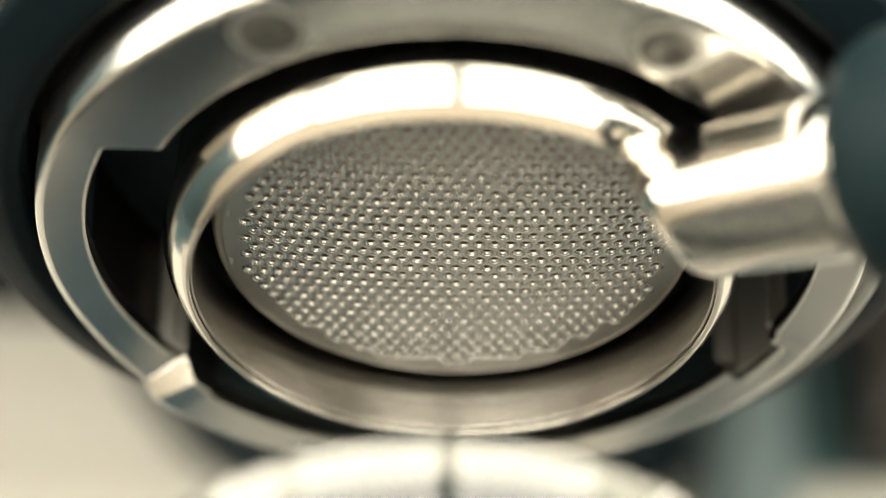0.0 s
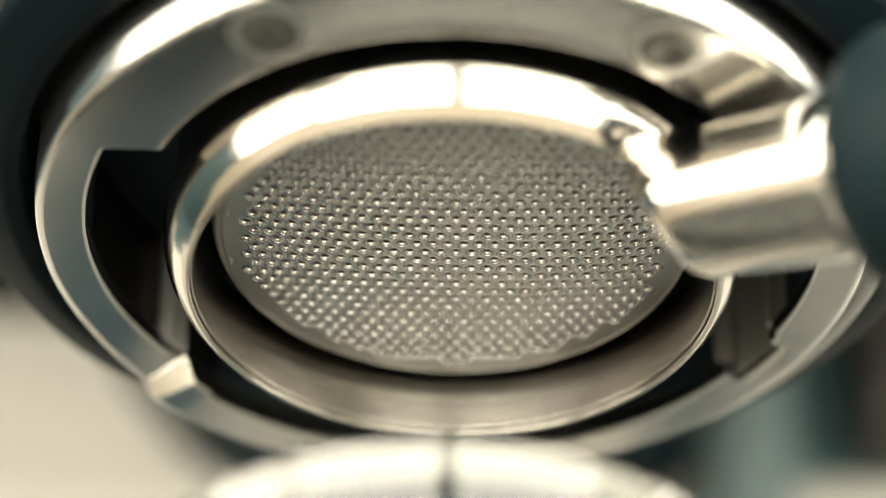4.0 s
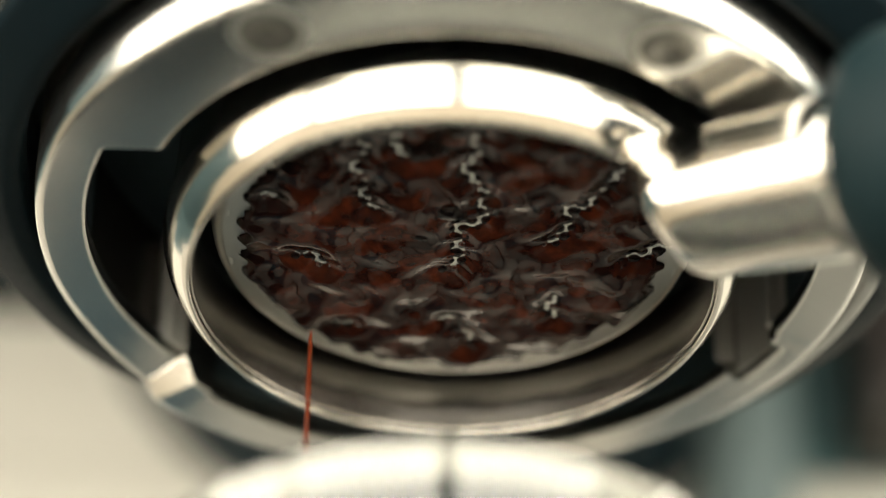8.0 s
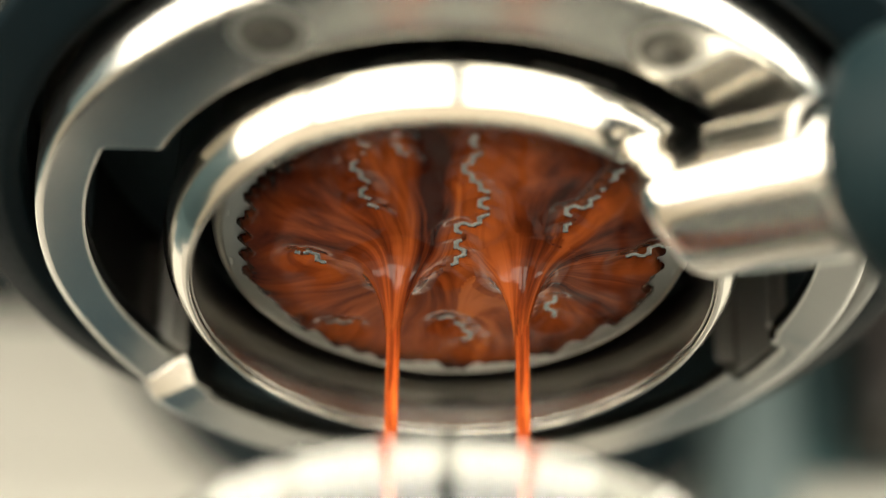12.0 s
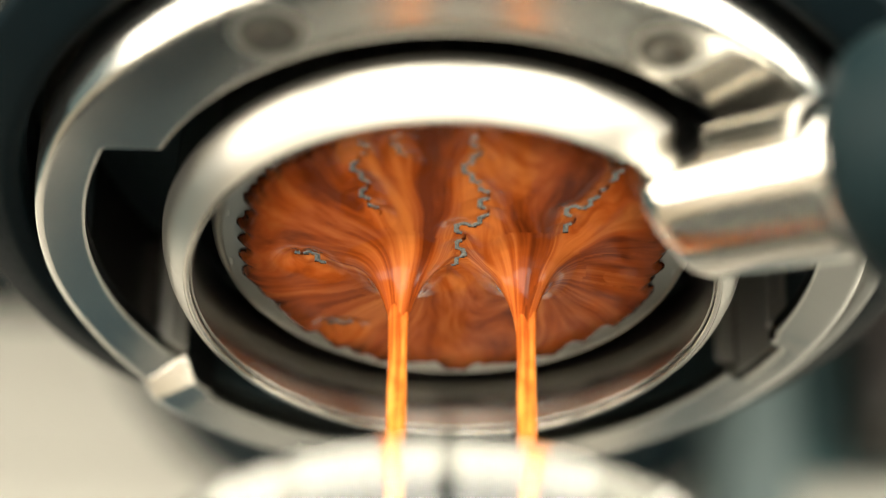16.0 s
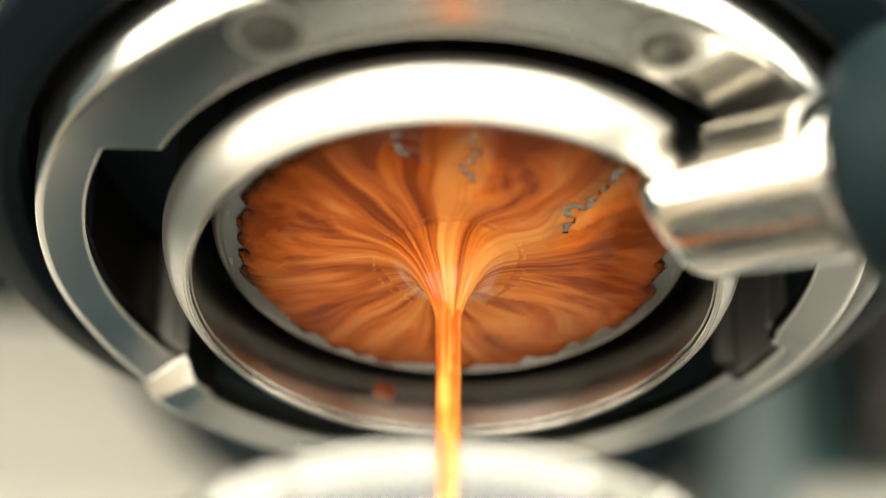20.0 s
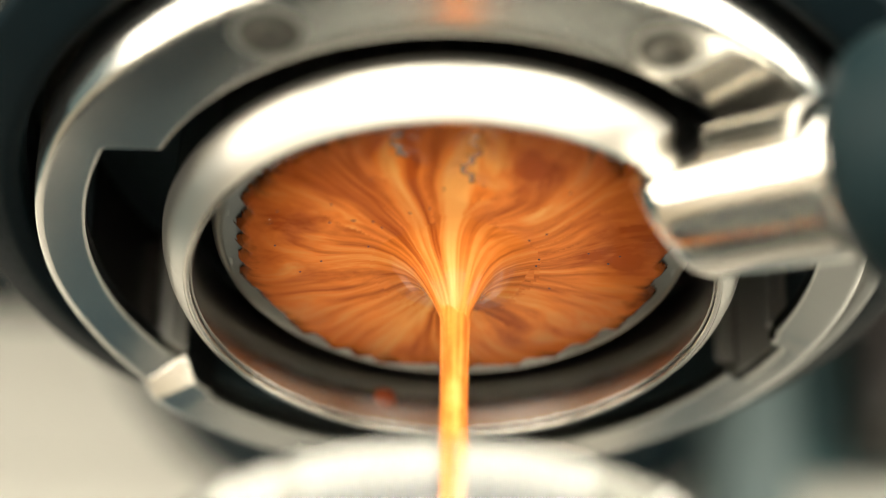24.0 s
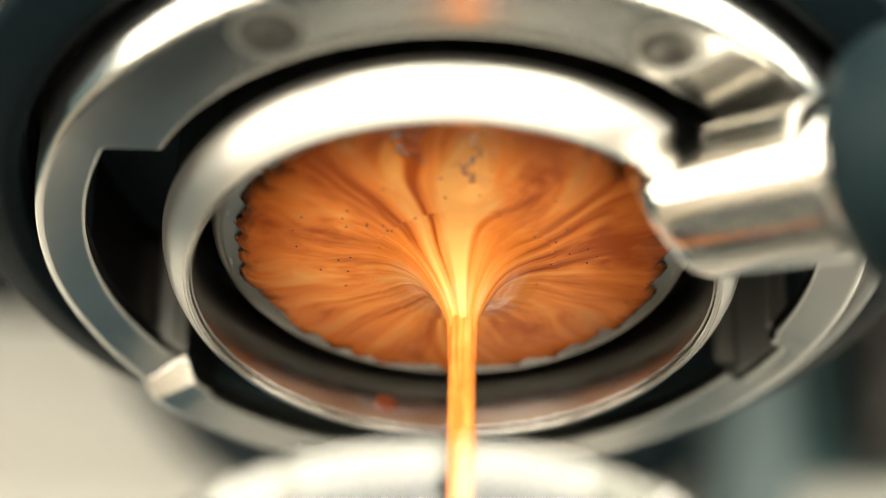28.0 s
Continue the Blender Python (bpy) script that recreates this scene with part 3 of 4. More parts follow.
    l.new(bp.outputs[0], b.inputs["Normal"])
    return m


DARK = coffee("coffee_dark", (0.0025, 0.0018, 0.0018), (0.003, 0.002, 0.002), (0.008, 0.003, 0.002), along=0.25, across=2.5, rough=0.06, sss=0.0, relief=0.03, gloss=0.15)
SPLASHED = material("dried_coffee", (0.13, 0.030, 0.012), 0.2, 0.0, 500, 0.5, 0.05, 0.1)
DRIP = material("coffee_drip", (0.020, 0.005, 0.003), 0.08, 0.0, 300, 0.4, 0.02, 0.03, gloss=0.6)
EMBER = coffee("coffee_ember", (0.003, 0.002, 0.002), (0.007, 0.003, 0.002), (0.030, 0.007, 0.003), along=0.3, across=5, rough=0.07, relief=0.03, gloss=0.18)
# deep, middle and pale tones of the film at a time, from nearly black to pale orange
TONES = [
    (7.6, (0.003, 0.002, 0.002), (0.007, 0.003, 0.002), (0.034, 0.007, 0.003)),
    (8.4, (0.006, 0.002, 0.002), (0.030, 0.006, 0.003), (0.085, 0.017, 0.005)),
    (9.7, (0.014, 0.003, 0.002), (0.085, 0.016, 0.005), (0.180, 0.038, 0.009)),
    (11.2, (0.025, 0.005, 0.003), (0.130, 0.024, 0.006), (0.270, 0.060, 0.013)),
    (13.3, (0.075, 0.014, 0.004), (0.270, 0.055, 0.009), (0.500, 0.140, 0.029)),
    (15.2, (0.125, 0.021, 0.005), (0.335, 0.064, 0.010), (0.570, 0.165, 0.036)),
    (17.5, (0.220, 0.041, 0.007), (0.490, 0.107, 0.015), (0.720, 0.248, 0.056)),
    (20.7, (0.290, 0.053, 0.009), (0.720, 0.195, 0.029), (0.850, 0.365, 0.095)),
    (24.0, (0.410, 0.083, 0.014), (0.790, 0.228, 0.037), (0.890, 0.425, 0.125)),
    (28.0, (0.400, 0.080, 0.014), (0.800, 0.238, 0.040), (0.900, 0.440, 0.132)),
]


def tones_at(t):
    for (t0, *a), (t1, *b) in zip(TONES, TONES[1:]):
        if t <= t1:
            f = max(0.0, (t - t0) / (t1 - t0))
            return [tuple(p + (q - p) * f for p, q in zip(c, d)) for c, d in zip(a, b)]
    return list(TONES[-1][1:])


C_RED, C_BROWN, C_COPPER, C_AMBER, C_PALE = [tones_at(t) for t in (9.0, 11.2, 13.3, 17.0, 24.0)]
POUR_RED = coffee("pour_red", (0.030, 0.006, 0.003), (0.085, 0.014, 0.004), (0.165, 0.030, 0.008), C_RED, 0.05, 16, sss=0.3)
POUR_BROWN = coffee("pour_brown", (0.11, 0.017, 0.004), (0.30, 0.050, 0.009), (0.52, 0.125, 0.022), C_BROWN, 0.05, 16, sss=0.3)
POUR_COPPER = coffee("pour_copper", (0.24, 0.043, 0.008), (0.49, 0.112, 0.016), (0.66, 0.22, 0.044), C_COPPER, 0.05, 16, sss=0.3)
POUR_ORANGE = coffee("pour_orange", (0.34, 0.072, 0.012), (0.58, 0.170, 0.025), (0.75, 0.305, 0.070), C_AMBER, 0.05, 16, sss=0.3)
POUR_PALE = coffee("pour_pale", (0.46, 0.110, 0.018), (0.63, 0.196, 0.038), (0.74, 0.325, 0.100), C_PALE, 0.05, 16, sss=0.3)

LAT = np.array(LATTICE)
LINES = {
    "a": [(-10.4, -18.2), (-11.0, -12.5), (-9.4, -6.5)],
    "b": [(3.0, -20.9), (1.5, -15.8), (1.8, -12.6), (3.9, -9.0), (3.4, -6.3), (1.2, -3.8), (0.8, -1.3), (1.6, 1.6), (-1.2, 4.7)],
    "c": [(19.6, -14.0), (17.2, -10.2), (13.8, -7.1), (11.5, -0.5)],
    "cc": [(19.6, -14.0), (17.2, -10.2), (13.8, -7.1), (12.9, -3.4)],
    "d": [(-18.6, 2.3), (-17.3, 2.3), (-15.0, 3.9)],
    "e": [(19.4, 2.5), (21.8, 1.5), (25.2, 0.6)],
    "g": [(-14.5, 16.4), (-12.5, 15.8)],
    "h": [(-1.1, 14.8), (1.9, 16.6), (1.2, 20.1)],
    "i": [(12.3, 10.2), (11.7, 14.2)],
    "j": [(-6.6, -20.0), (-6.6, -17.0), (-5.2, -16.8)],
    "k": [(-4.8, 5.9), (0.0, 4.4), (5.9, 5.0), (8.6, 3.8), (12.0, -1.5)],
    "l": [(-14.4, 10.8), (-11.0, 9.6), (-5.5, 7.2)],
    "m": [(-22.6, -8.4), (-20.0, -7.8)],
    "top": [(3.0, -20.9), (1.5, -15.8), (1.8, -12.4)],
    "mid": [(0.8, -1.3), (1.6, 1.6), (-1.2, 4.7)],
}


def between(keys):
    """The edges between holes that the drawn lines cross: the zigzags where the steel stays bare."""
    out = []
    d = np.hypot(LAT[:, None, 0] - LAT[None, :, 0], LAT[:, None, 1] - LAT[None, :, 1])
    pairs = [(i, j) for i, j in zip(*np.where((d > 0.1) & (d < PITCH * 1.1))) if i < j]
    for key in keys:
        pts = LINES[key]
        for (ax, ay), (bx, by) in zip(pts, pts[1:]):
            for i, j in pairs:
                (px, py), (qx, qy) = LAT[i], LAT[j]
                if abs(px - ax) > 9 or abs(py - ay) > 9:
                    continue
                den = (bx - ax) * (qy - py) - (by - ay) * (qx - px)
                if abs(den) < 1e-9:
                    continue
                t = ((px - ax) * (qy - py) - (py - ay) * (qx - px)) / den
                u = ((px - ax) * (by - ay) - (py - ay) * (bx - ax)) / den
                if 0 <= t <= 1 and 0 <= u <= 1:
                    mx, my, nx, ny = (px + qx) / 2, (py + qy) / 2, -(qy - py), qx - px
                    k = 0.5 / math.sqrt(3)
                    out.append((mx - nx * k, my - ny * k, mx + nx * k, my + ny * k))
    return np.array(out).reshape(-1, 4)


def nearest_on(segs, pts):
    """Distance and outward direction from the nearest of the segments."""
    best, way = np.full(len(pts), 99.0), np.zeros((len(pts), 2))
    for x0, y0, x1, y1 in segs:
        d = np.array([x1 - x0, y1 - y0])
        t = np.clip(((pts - (x0, y0)) @ d) / (d @ d), 0, 1)
        off = pts - (np.array([x0, y0]) + t[:, None] * d)
        r = np.hypot(off[:, 0], off[:, 1])
        w = r < best
        best[w], way[w] = r[w], off[w]
    return best, way / np.maximum(best, 1e-6)[:, None]


STEP = 0.33
axis = np.arange(-26.4, 26.41, STEP)
GX, GY = np.meshgrid(axis, axis)
GRID = np.stack([GX.ravel(), GY.ravel()], 1)
HOLE_D = np.full(len(GRID), 99.0)
HOLE_I = np.zeros(len(GRID), int)
for i, (hx, hy) in enumerate(LAT):
    r = np.hypot(GRID[:, 0] - hx, GRID[:, 1] - hy)
    w = r < HOLE_D
    HOLE_D[w], HOLE_I[w] = r[w], i
SIZE = len(axis)
QUADS = [(r * SIZE + c, r * SIZE + c + 1, (r + 1) * SIZE + c + 1, (r + 1) * SIZE + c) for r in range(SIZE - 1) for c in range(SIZE - 1)]
QUADS = np.array(QUADS)
DOME = np.array([bow(x, y) for x, y in GRID])
BUMP = np.array([noise.noise((x * 0.23, y * 0.23, 3.0)) for x, y in GRID])
RAG = np.array([0.06 + 0.22 * noise.noise((x * 0.6, y * 0.6, 5.0)) for x, y in GRID])
ROLL = np.array([noise.noise((x * 0.21, y * 0.21, 21.0)) + 0.4 * noise.noise((x * 0.4, y * 0.4, 33.0)) for x, y in GRID])
WARP = np.array([noise.noise((x * 0.12, y * 0.12, 9.0)) for x, y in GRID])
CALM = np.clip((np.hypot(GRID[:, 0] - np.clip(GRID[:, 0], -7.2, 8.6), GRID[:, 1] - 1.8) - 5) / 4, 0, 1)      # smooth about the pours


def islands(quads):
    """Splits faces into their connected patches."""
    used, inv = np.unique(quads, return_inverse=True)
    inv, mark = inv.reshape(-1, 4), np.arange(len(used))
    while True:
        least = mark[inv].min(axis=1)
        after = mark.copy()
        np.minimum.at(after, inv, least[:, None].repeat(4, axis=1))
        after = after[after]
        if (after == mark).all():
            break
        mark = after
    tag = mark[inv[:, 0]]
    return [quads[tag == k] for k in np.unique(tag)]


def sheet(name, keep, label_of, z, xy, flow, mat, plume=None):
    """Cuts the sheet of coffee into its pieces; yields each piece's mesh. All pieces share the whole sheet's normals."""
    ok = keep[QUADS].all(axis=1)
    quads = QUADS[ok]
    owner = label_of[quads[:, 0]]
    hill = z.reshape(SIZE, SIZE)
    gy, gx = np.gradient(hill, STEP)
    facing = np.column_stack([gx.ravel(), gy.ravel(), -np.ones(len(z))])
    facing /= np.linalg.norm(facing, axis=1)[:, None]
    bits = [(lab, bit) for lab in sorted(set(owner.tolist())) for bit in islands(quads[owner == lab])]
    for lab, q in bits:
        if len(q) < 4:
            continue
        used, inv = np.unique(q, return_inverse=True)
        inv = inv.reshape(-1, 4)
        me = bpy.data.meshes.new(name)
        pts = np.column_stack([xy[used], z[used]]) * MM
        # seen from below: the winding turns the faces down
        me.from_pydata(pts.tolist(), [], inv[:, ::-1].tolist())
        me.materials.append(mat)
        uv = me.uv_layers.new(name="UVMap")
        uv.data.foreach_set("uv", flow[used][inv[:, ::-1]].ravel())
        if plume is not None:
            me.attributes.new("plume", "FLOAT", "POINT").data.foreach_set("value", plume[used].astype(np.float32))
        me.polygons.foreach_set("use_smooth", [True] * len(me.polygons))
        me.normals_split_custom_set_from_vertices(facing[used].tolist())
        yield lab, me, pts.mean(axis=0)


def cut(keys, gap, reach, *more):
    """What of the sheet is there, moved to clean edges, and how far each place lies from an edge."""
    xy = GRID.copy()
    d, way = nearest_on(np.concatenate([between(keys), *more]), xy)
    near = d < gap + STEP
    xy[near & (d < gap)] += (way * (gap - d)[:, None])[near & (d < gap)]
    reach = reach + RAG
    keep = (HOLE_D < reach) & (d > gap * 0.35)
    wet, rim_d = (HOLE_D < reach).reshape(SIZE, SIZE), np.zeros((SIZE, SIZE))
    for _ in range(5):
        rim_d += wet * STEP
        wet = wet & np.roll(wet, 1, 0) & np.roll(wet, -1, 0) & np.roll(wet, 1, 1) & np.roll(wet, -1, 1)
    rim_d = (rim_d + np.roll(rim_d, 1, 0) + np.roll(rim_d, -1, 0) + np.roll(rim_d, 1, 1) + np.roll(rim_d, -1, 1)) / 5
    rim_d = np.where(np.hypot(*GRID.T) > 21.5, np.maximum(rim_d.ravel() - 0.2, 0), 9)
    inside = np.minimum(np.maximum(d - gap, 0), rim_d * 2.4)
    return xy, keep, inside


TWO, TWO_FIRST = [(-6.3, 2.8), (8.3, 2.8)], [(-6.8, 2.8), (7.6, 2.8)]
EARLY, EARLY_LATE = [(-7.1, 1.8), (6.0, 1.8)], [(-6.95, 2.4), (6.7, 2.4)]


def solve_flow(keys, anchors):
    """The film's steady drift: it seeps out of all the holes, goes round the bare places and runs into the pours.
    Gives for each place where its coffee came from, and how near to bare steel it passed."""
    n, h, rad = SIZE // 2 + 1, STEP * 2, 25.6
    pick = (np.arange(n) * 2)[:, None] * SIZE + np.arange(n)[None, :] * 2
    X, Y = GRID[pick, 0], GRID[pick, 1]
    bare = nearest_on(between(keys), GRID)[0]
    d = bare[pick]
    inside = np.hypot(X, Y) < rad
    k = np.exp(1.5 * WARP[pick] + 0.9 * BUMP[pick]) * np.clip((d - 0.2) / 1.3, 0.02, 1) * inside
    rhs = inside * (1.0 + 0.9 * BUMP[pick])
    pull = sum(np.exp(-((X - ax) ** 2 + (Y - ay) ** 2) / 1.6) for ax, ay in anchors)
    rhs = rhs - pull * rhs.sum() / pull.sum()
    kx, ky = (k[:, 1:] + k[:, :-1]) / 2 * (inside[:, 1:] & inside[:, :-1]), (k[1:] + k[:-1]) / 2 * (inside[1:] & inside[:-1])

    def spread(p):
        fx, fy, out = kx * (p[:, 1:] - p[:, :-1]), ky * (p[1:] - p[:-1]), np.zeros_like(p)
        out[:, :-1] -= fx
        out[:, 1:] += fx
        out[:-1] -= fy
        out[1:] += fy
        return out

    diag = np.full((n, n), 1e-9)
    diag[:, :-1] += kx
    diag[:, 1:] += kx
    diag[:-1] += ky
    diag[1:] += ky
    p, r = np.zeros((n, n)), rhs * h * h * inside
    y = r / diag * inside
    q, ry = y.copy(), (r * y).sum()
    for _ in range(420):
        aq = spread(q)
        a = ry / max((q * aq).sum(), 1e-12)
        p, r = p + a * q, r - a * aq
        y = r / diag * inside
        last, ry = ry, (r * y).sum()
        q = y + ry / last * q
        if ry < 1e-9:
            break
    vx, vy = np.zeros((n, n)), np.zeros((n, n))
    fx, fy = -kx * (p[:, 1:] - p[:, :-1]) / h, -ky * (p[1:] - p[:-1]) / h
    vx[:, :-1] += fx / 2
    vx[:, 1:] += fx / 2
    vy[:-1] += fy / 2
    vy[1:] += fy / 2
    lo = axis[0]

    def sample(f, at):
        u, v = np.clip((at[:, 0] - lo) / h, 0, n - 1.001), np.clip((at[:, 1] - lo) / h, 0, n - 1.001)
        i, j = u.astype(int), v.astype(int)
        u, v = u - i, v - j
        return (f[j, i] * (1 - u) + f[j, i + 1] * u) * (1 - v) + (f[j + 1, i] * (1 - u) + f[j + 1, i + 1] * u) * v

    at, plume, steps = GRID.copy(), np.zeros(len(GRID)), 110
    glow = np.exp(-(d / 1.9) ** 2)
    for _ in range(steps):
        v = np.column_stack([sample(vx, at), sample(vy, at)])
        speed = np.hypot(v[:, 0], v[:, 1])
        at = at - v * (np.minimum(1.0, 55 / np.maximum(speed, 1e-6)) * 1.0 / steps)[:, None]
        plume = np.maximum(plume * 0.99, sample(glow, at))
    # where the coffee wells up thin and dark
    for x, y, w, deep in ((-4.0, -21.0, 2.7, 1.5), (9.0, -21.0, 2.4, 0.8), (-15.5, -18.0, 2.4, 0.6), (-22.5, -6.0, 2.2, 0.5), (22.5, -3.0, 2.2, 0.8), (18.0, -16.0, 2.4, 0.5)):
        plume = plume - deep * np.exp(-((at[:, 0] - x) / w) ** 2 - ((at[:, 1] - y) / (2.0 * w)) ** 2)
    for _ in range(3):      # neighbouring streams bleed into each other
        for f in (at[:, 0], at[:, 1], plume):
            g = np.pad(f.reshape(SIZE, SIZE), 1, mode="edge")
            g = (g[:, :-2] + 2 * g[:, 1:-1] + g[:, 2:]) / 4
            f[:] = ((g[:-2] + 2 * g[1:-1] + g[2:]) / 4).ravel()
    return at / rad, plume


FLOWS = {}


def flow_of(keys, anchors):
    tag = (tuple(keys), tuple(anchors))
    if tag not in FLOWS:
        FLOWS[tag] = solve_flow(keys, anchors)
    at, plume = FLOWS[tag]
    near = np.stack([np.hypot(GRID[:, 0] - ax, GRID[:, 1] - ay) for ax, ay in anchors]).argmin(axis=0)
    return at, plume, near


FLARE_R = [1.6, 1.9, 2.1, 2.4, 3.0, 3.8, 4.4, 5.2, 6.5, 8.0, 10.0, 12.5]
FLARE_Z = [-11.0, -9.2, -8.2, -7.3, -6.1, -4.8, -4.0, -3.0, -1.85, -1.0, -0.35, 0.0]


def film_layer(parent, mat, keys, anchors, petals, z0, sag, start, spread, seed, reach, gap, cone, label=""):
    rng = random.Random(seed)
    xy, keep, inside = cut(keys, gap, reach)
    at, plume, near = flow_of(keys, anchors)
    if start < 8:      # the first film has not begun to run yet
        at, plume = GRID / 25.6, plume * 0
    if len(anchors) == 1:      # the palest coffee gathers above the single pour
        plume = plume + float(np.interp(start, [19, 21, 25], [0.0, 0.08, 0.5])) * np.exp(-((GRID[:, 0] - anchors[0][0]) / 8) ** 2 - ((GRID[:, 1] - anchors[0][1] + 5) / 11) ** 2)
    lift = np.clip(inside / 2.6, 0, 1)
    swell = ROLL if start < 8 else BUMP * CALM
    z = DOME - 0.03 + (z0 + sag * swell) * (0.45 * lift * (2 - lift) + 0.55 * lift * lift * (3 - 2 * lift))
    if cone:
        ax, ay = np.array(anchors)[near].T
        turn = np.arctan2(GRID[:, 1] - ay, GRID[:, 0] - ax)
        r = np.hypot(GRID[:, 0] - ax, GRID[:, 1] - ay) / cone
        ripple = 1 + 0.04 * np.sin(3 * turn + 1.0) + 0.03 * np.sin(5 * turn)
        root_z = z - 0.012 + np.interp(r * ripple, FLARE_R, FLARE_Z)
        root = keep & (r * cone > (1.15 if len(anchors) == 1 else 0.6)) & (r < 12.6 + 1.1 / cone)
    heading = np.arctan2(at[:, 1], at[:, 0])
    bins = np.floor((heading / (2 * math.pi) + 0.5) * petals).astype(int) % petals + near * 100
    pieces = list(sheet("film_piece", keep, bins, z, xy, at, mat, plume))
    if cone:      # the root of a pour lies a hair below the sheet that it overlaps
        pieces += sheet("film_piece", root, near * 100 + 1000, root_z, xy, at, mat, plume)
    begin = {}
    for lab, me, mid in pieces:
        ob = part("film_piece", me, parent, label)
        t = start + begin.setdefault(lab, 0.5 if lab >= 1000 else rng.random()) * spread
        up = 14.0 if lab >= 1000 else 2.6
        heights = [(0, up), (t, up), (t + 0.12, 0.3), (t + 0.25, 0.0), (8.6, 0.0), (9.2, 1.2)] if start < 8 else [(0, up), (t, up), (t + 0.22, 0.45), (t + 0.6, 0.0)]
        rows = [(q, pose(0, 0, h * MM)) for q, h in heights]
        if lab >= 1000:      # at the root of a pour the film goes along with it
            way = ROOTS["one" if len(anchors) == 1 else "left" if lab < 1100 else "right"]
            home = anchors[1 if lab >= 1100 else 0]
            if way is not ROOTS["one"]:      # once overlaid, it draws back into the film above
                done = min(start + 3.0, 18.45)
                heights = heights + [(done, 0.0), (done + 0.6, 14.0)]
            level = lambda q: float(np.interp(q, [a for a, _ in heights], [h for _, h in heights]))
            moments = sorted({0.0, 28.0, *[round(q, 3) for q, _ in heights], *[w[0] for w in way if w[0] > 0]})
            rows = [(q, pose((root_at(way, q, 1) - home[0]) * MM, (root_at(way, q, 2) - home[1]) * MM, level(q) * MM)) for q in moments]
        MOVES.append((ob, rows if rows[-1][0] >= 28 else rows + [(28, rows[-1][1])]))


# where the pours leave the film: (seconds, x, y)
ROOTS = {
    "left": [(8.2, -7.6, 1.6), (9.0, -7.0, 1.8), (10.0, -6.9, 2.8), (12.5, -6.7, 2.8), (15.0, -6.2, 2.8), (17.8, -6.1, 3.2), (18.1, -5.8, 3.06), (18.2, -5.0, 2.78), (18.3, -1.2, 2.48), (18.5, -0.6, 1.8)],
    "right": [(8.3, 4.2, 1.63), (8.8, 5.8, 1.75), (9.0, 5.6, 1.8), (10.0, 7.0, 2.8), (12.5, 8.1, 2.8), (15.0, 8.4, 2.8), (17.0, 8.2, 3.1), (17.4, 8.1, 3.3), (17.8, 7.7, 3.5), (18.1, 7.1, 3.3), (18.2, 4.7, 3.0), (18.3, 0.4, 2.5), (18.5, -0.2, 1.8)],
    "one": [(18.0, -0.8, 1.8), (21.0, -0.2, 1.96), (24.0, 0.3, 2.35), (26.0, 0.75, 2.6), (28.0, 1.2, 2.6)],
}


def root_at(way, t, k):
    return float(np.interp(t, [w[0] for w in way], [w[k] for w in way]))


film = thing("coffee_film", "glossy streaked coffee film clinging under the perforated plate", "coffee", 0, 0, H)
FULL, LATER, LAST = "abcdeghijm", ("a", "b", "cc", "d", "e", "g", "h", "i", "j"), ("j", "top", "cc")
HALF = ("a", "b", "cc", "d", "g", "j")
FEW = ("a", "j", "top", "mid", "cc", "d")
ONE, ONE_LATE, ONE_LAST = [(-0.6, 1.8)], [(0.1, 2.2)], [(0.8, 2.6)]
# (lines of bare steel, pours, petals, level, sag, start, spread, reach, gap, cone)
FILM_STAGES = [
    (FULL, EARLY, 26, -0.92, 0.62, 7.47, 0.22, 1.10, 0.22, 0),
    (FULL, EARLY, 24, -0.84, 0.38, 8.1, 0.35, 1.12, 0.295, 0.33),
    (FULL, EARLY, 24, -0.92, 0.27, 8.8, 0.7, 1.13, 0.29, 0.36),
    (LATER, EARLY_LATE, 24, -0.965, 0.23, 9.6, 0.8, 1.14, 0.285, 0.4),
    (LATER, TWO_FIRST, 24, -1.0, 0.20, 10.5, 0.9, 1.15, 0.28, 0.47),
    (LATER, TWO_FIRST, 24, -1.03, 0.175, 11.5, 1.0, 1.155, 0.275, 0.48),
    (HALF, TWO, 24, -1.055, 0.165, 12.6, 1.2, 1.16, 0.27, 0.49),
    (HALF, TWO, 24, -1.08, 0.145, 13.8, 1.0, 1.165, 0.265, 0.495),
    (HALF, TWO, 24, -1.1, 0.125, 14.9, 1.0, 1.17, 0.26, 0.5),
    (FEW, ONE, 40, -1.12, 0.115, 16.8, 0.4, 1.18, 0.255, 0),
    (FEW, TWO, 24, -1.14, 0.105, 15.8, 0.6, 1.26, 0.25, 0.51),
    (LAST, ONE, 40, -1.16, 0.09, 18.06, 0.10, 1.32, 0.24, 0.62),
    (LAST, ONE, 40, -1.175, 0.08, 19.0, 1.1, 1.34, 0.235, 0.64),
    (LAST, ONE, 40, -1.19, 0.07, 20.2, 1.2, 1.36, 0.23, 0.67),
    (("j", "top"), ONE_LATE, 40, -1.205, 0.06, 21.6, 1.3, 1.38, 0.225, 0.71),
    (("j", "top"), ONE_LATE, 40, -1.22, 0.05, 23.0, 1.4, 1.39, 0.22, 0.75),
    (("j", "top"), ONE_LAST, 40, -1.235, 0.045, 24.8, 1.3, 1.39, 0.215, 0.78),
    (("j", "top"), ONE_LAST, 40, -1.25, 0.04, 26.3, 1.2, 1.39, 0.21, 0.8),
]
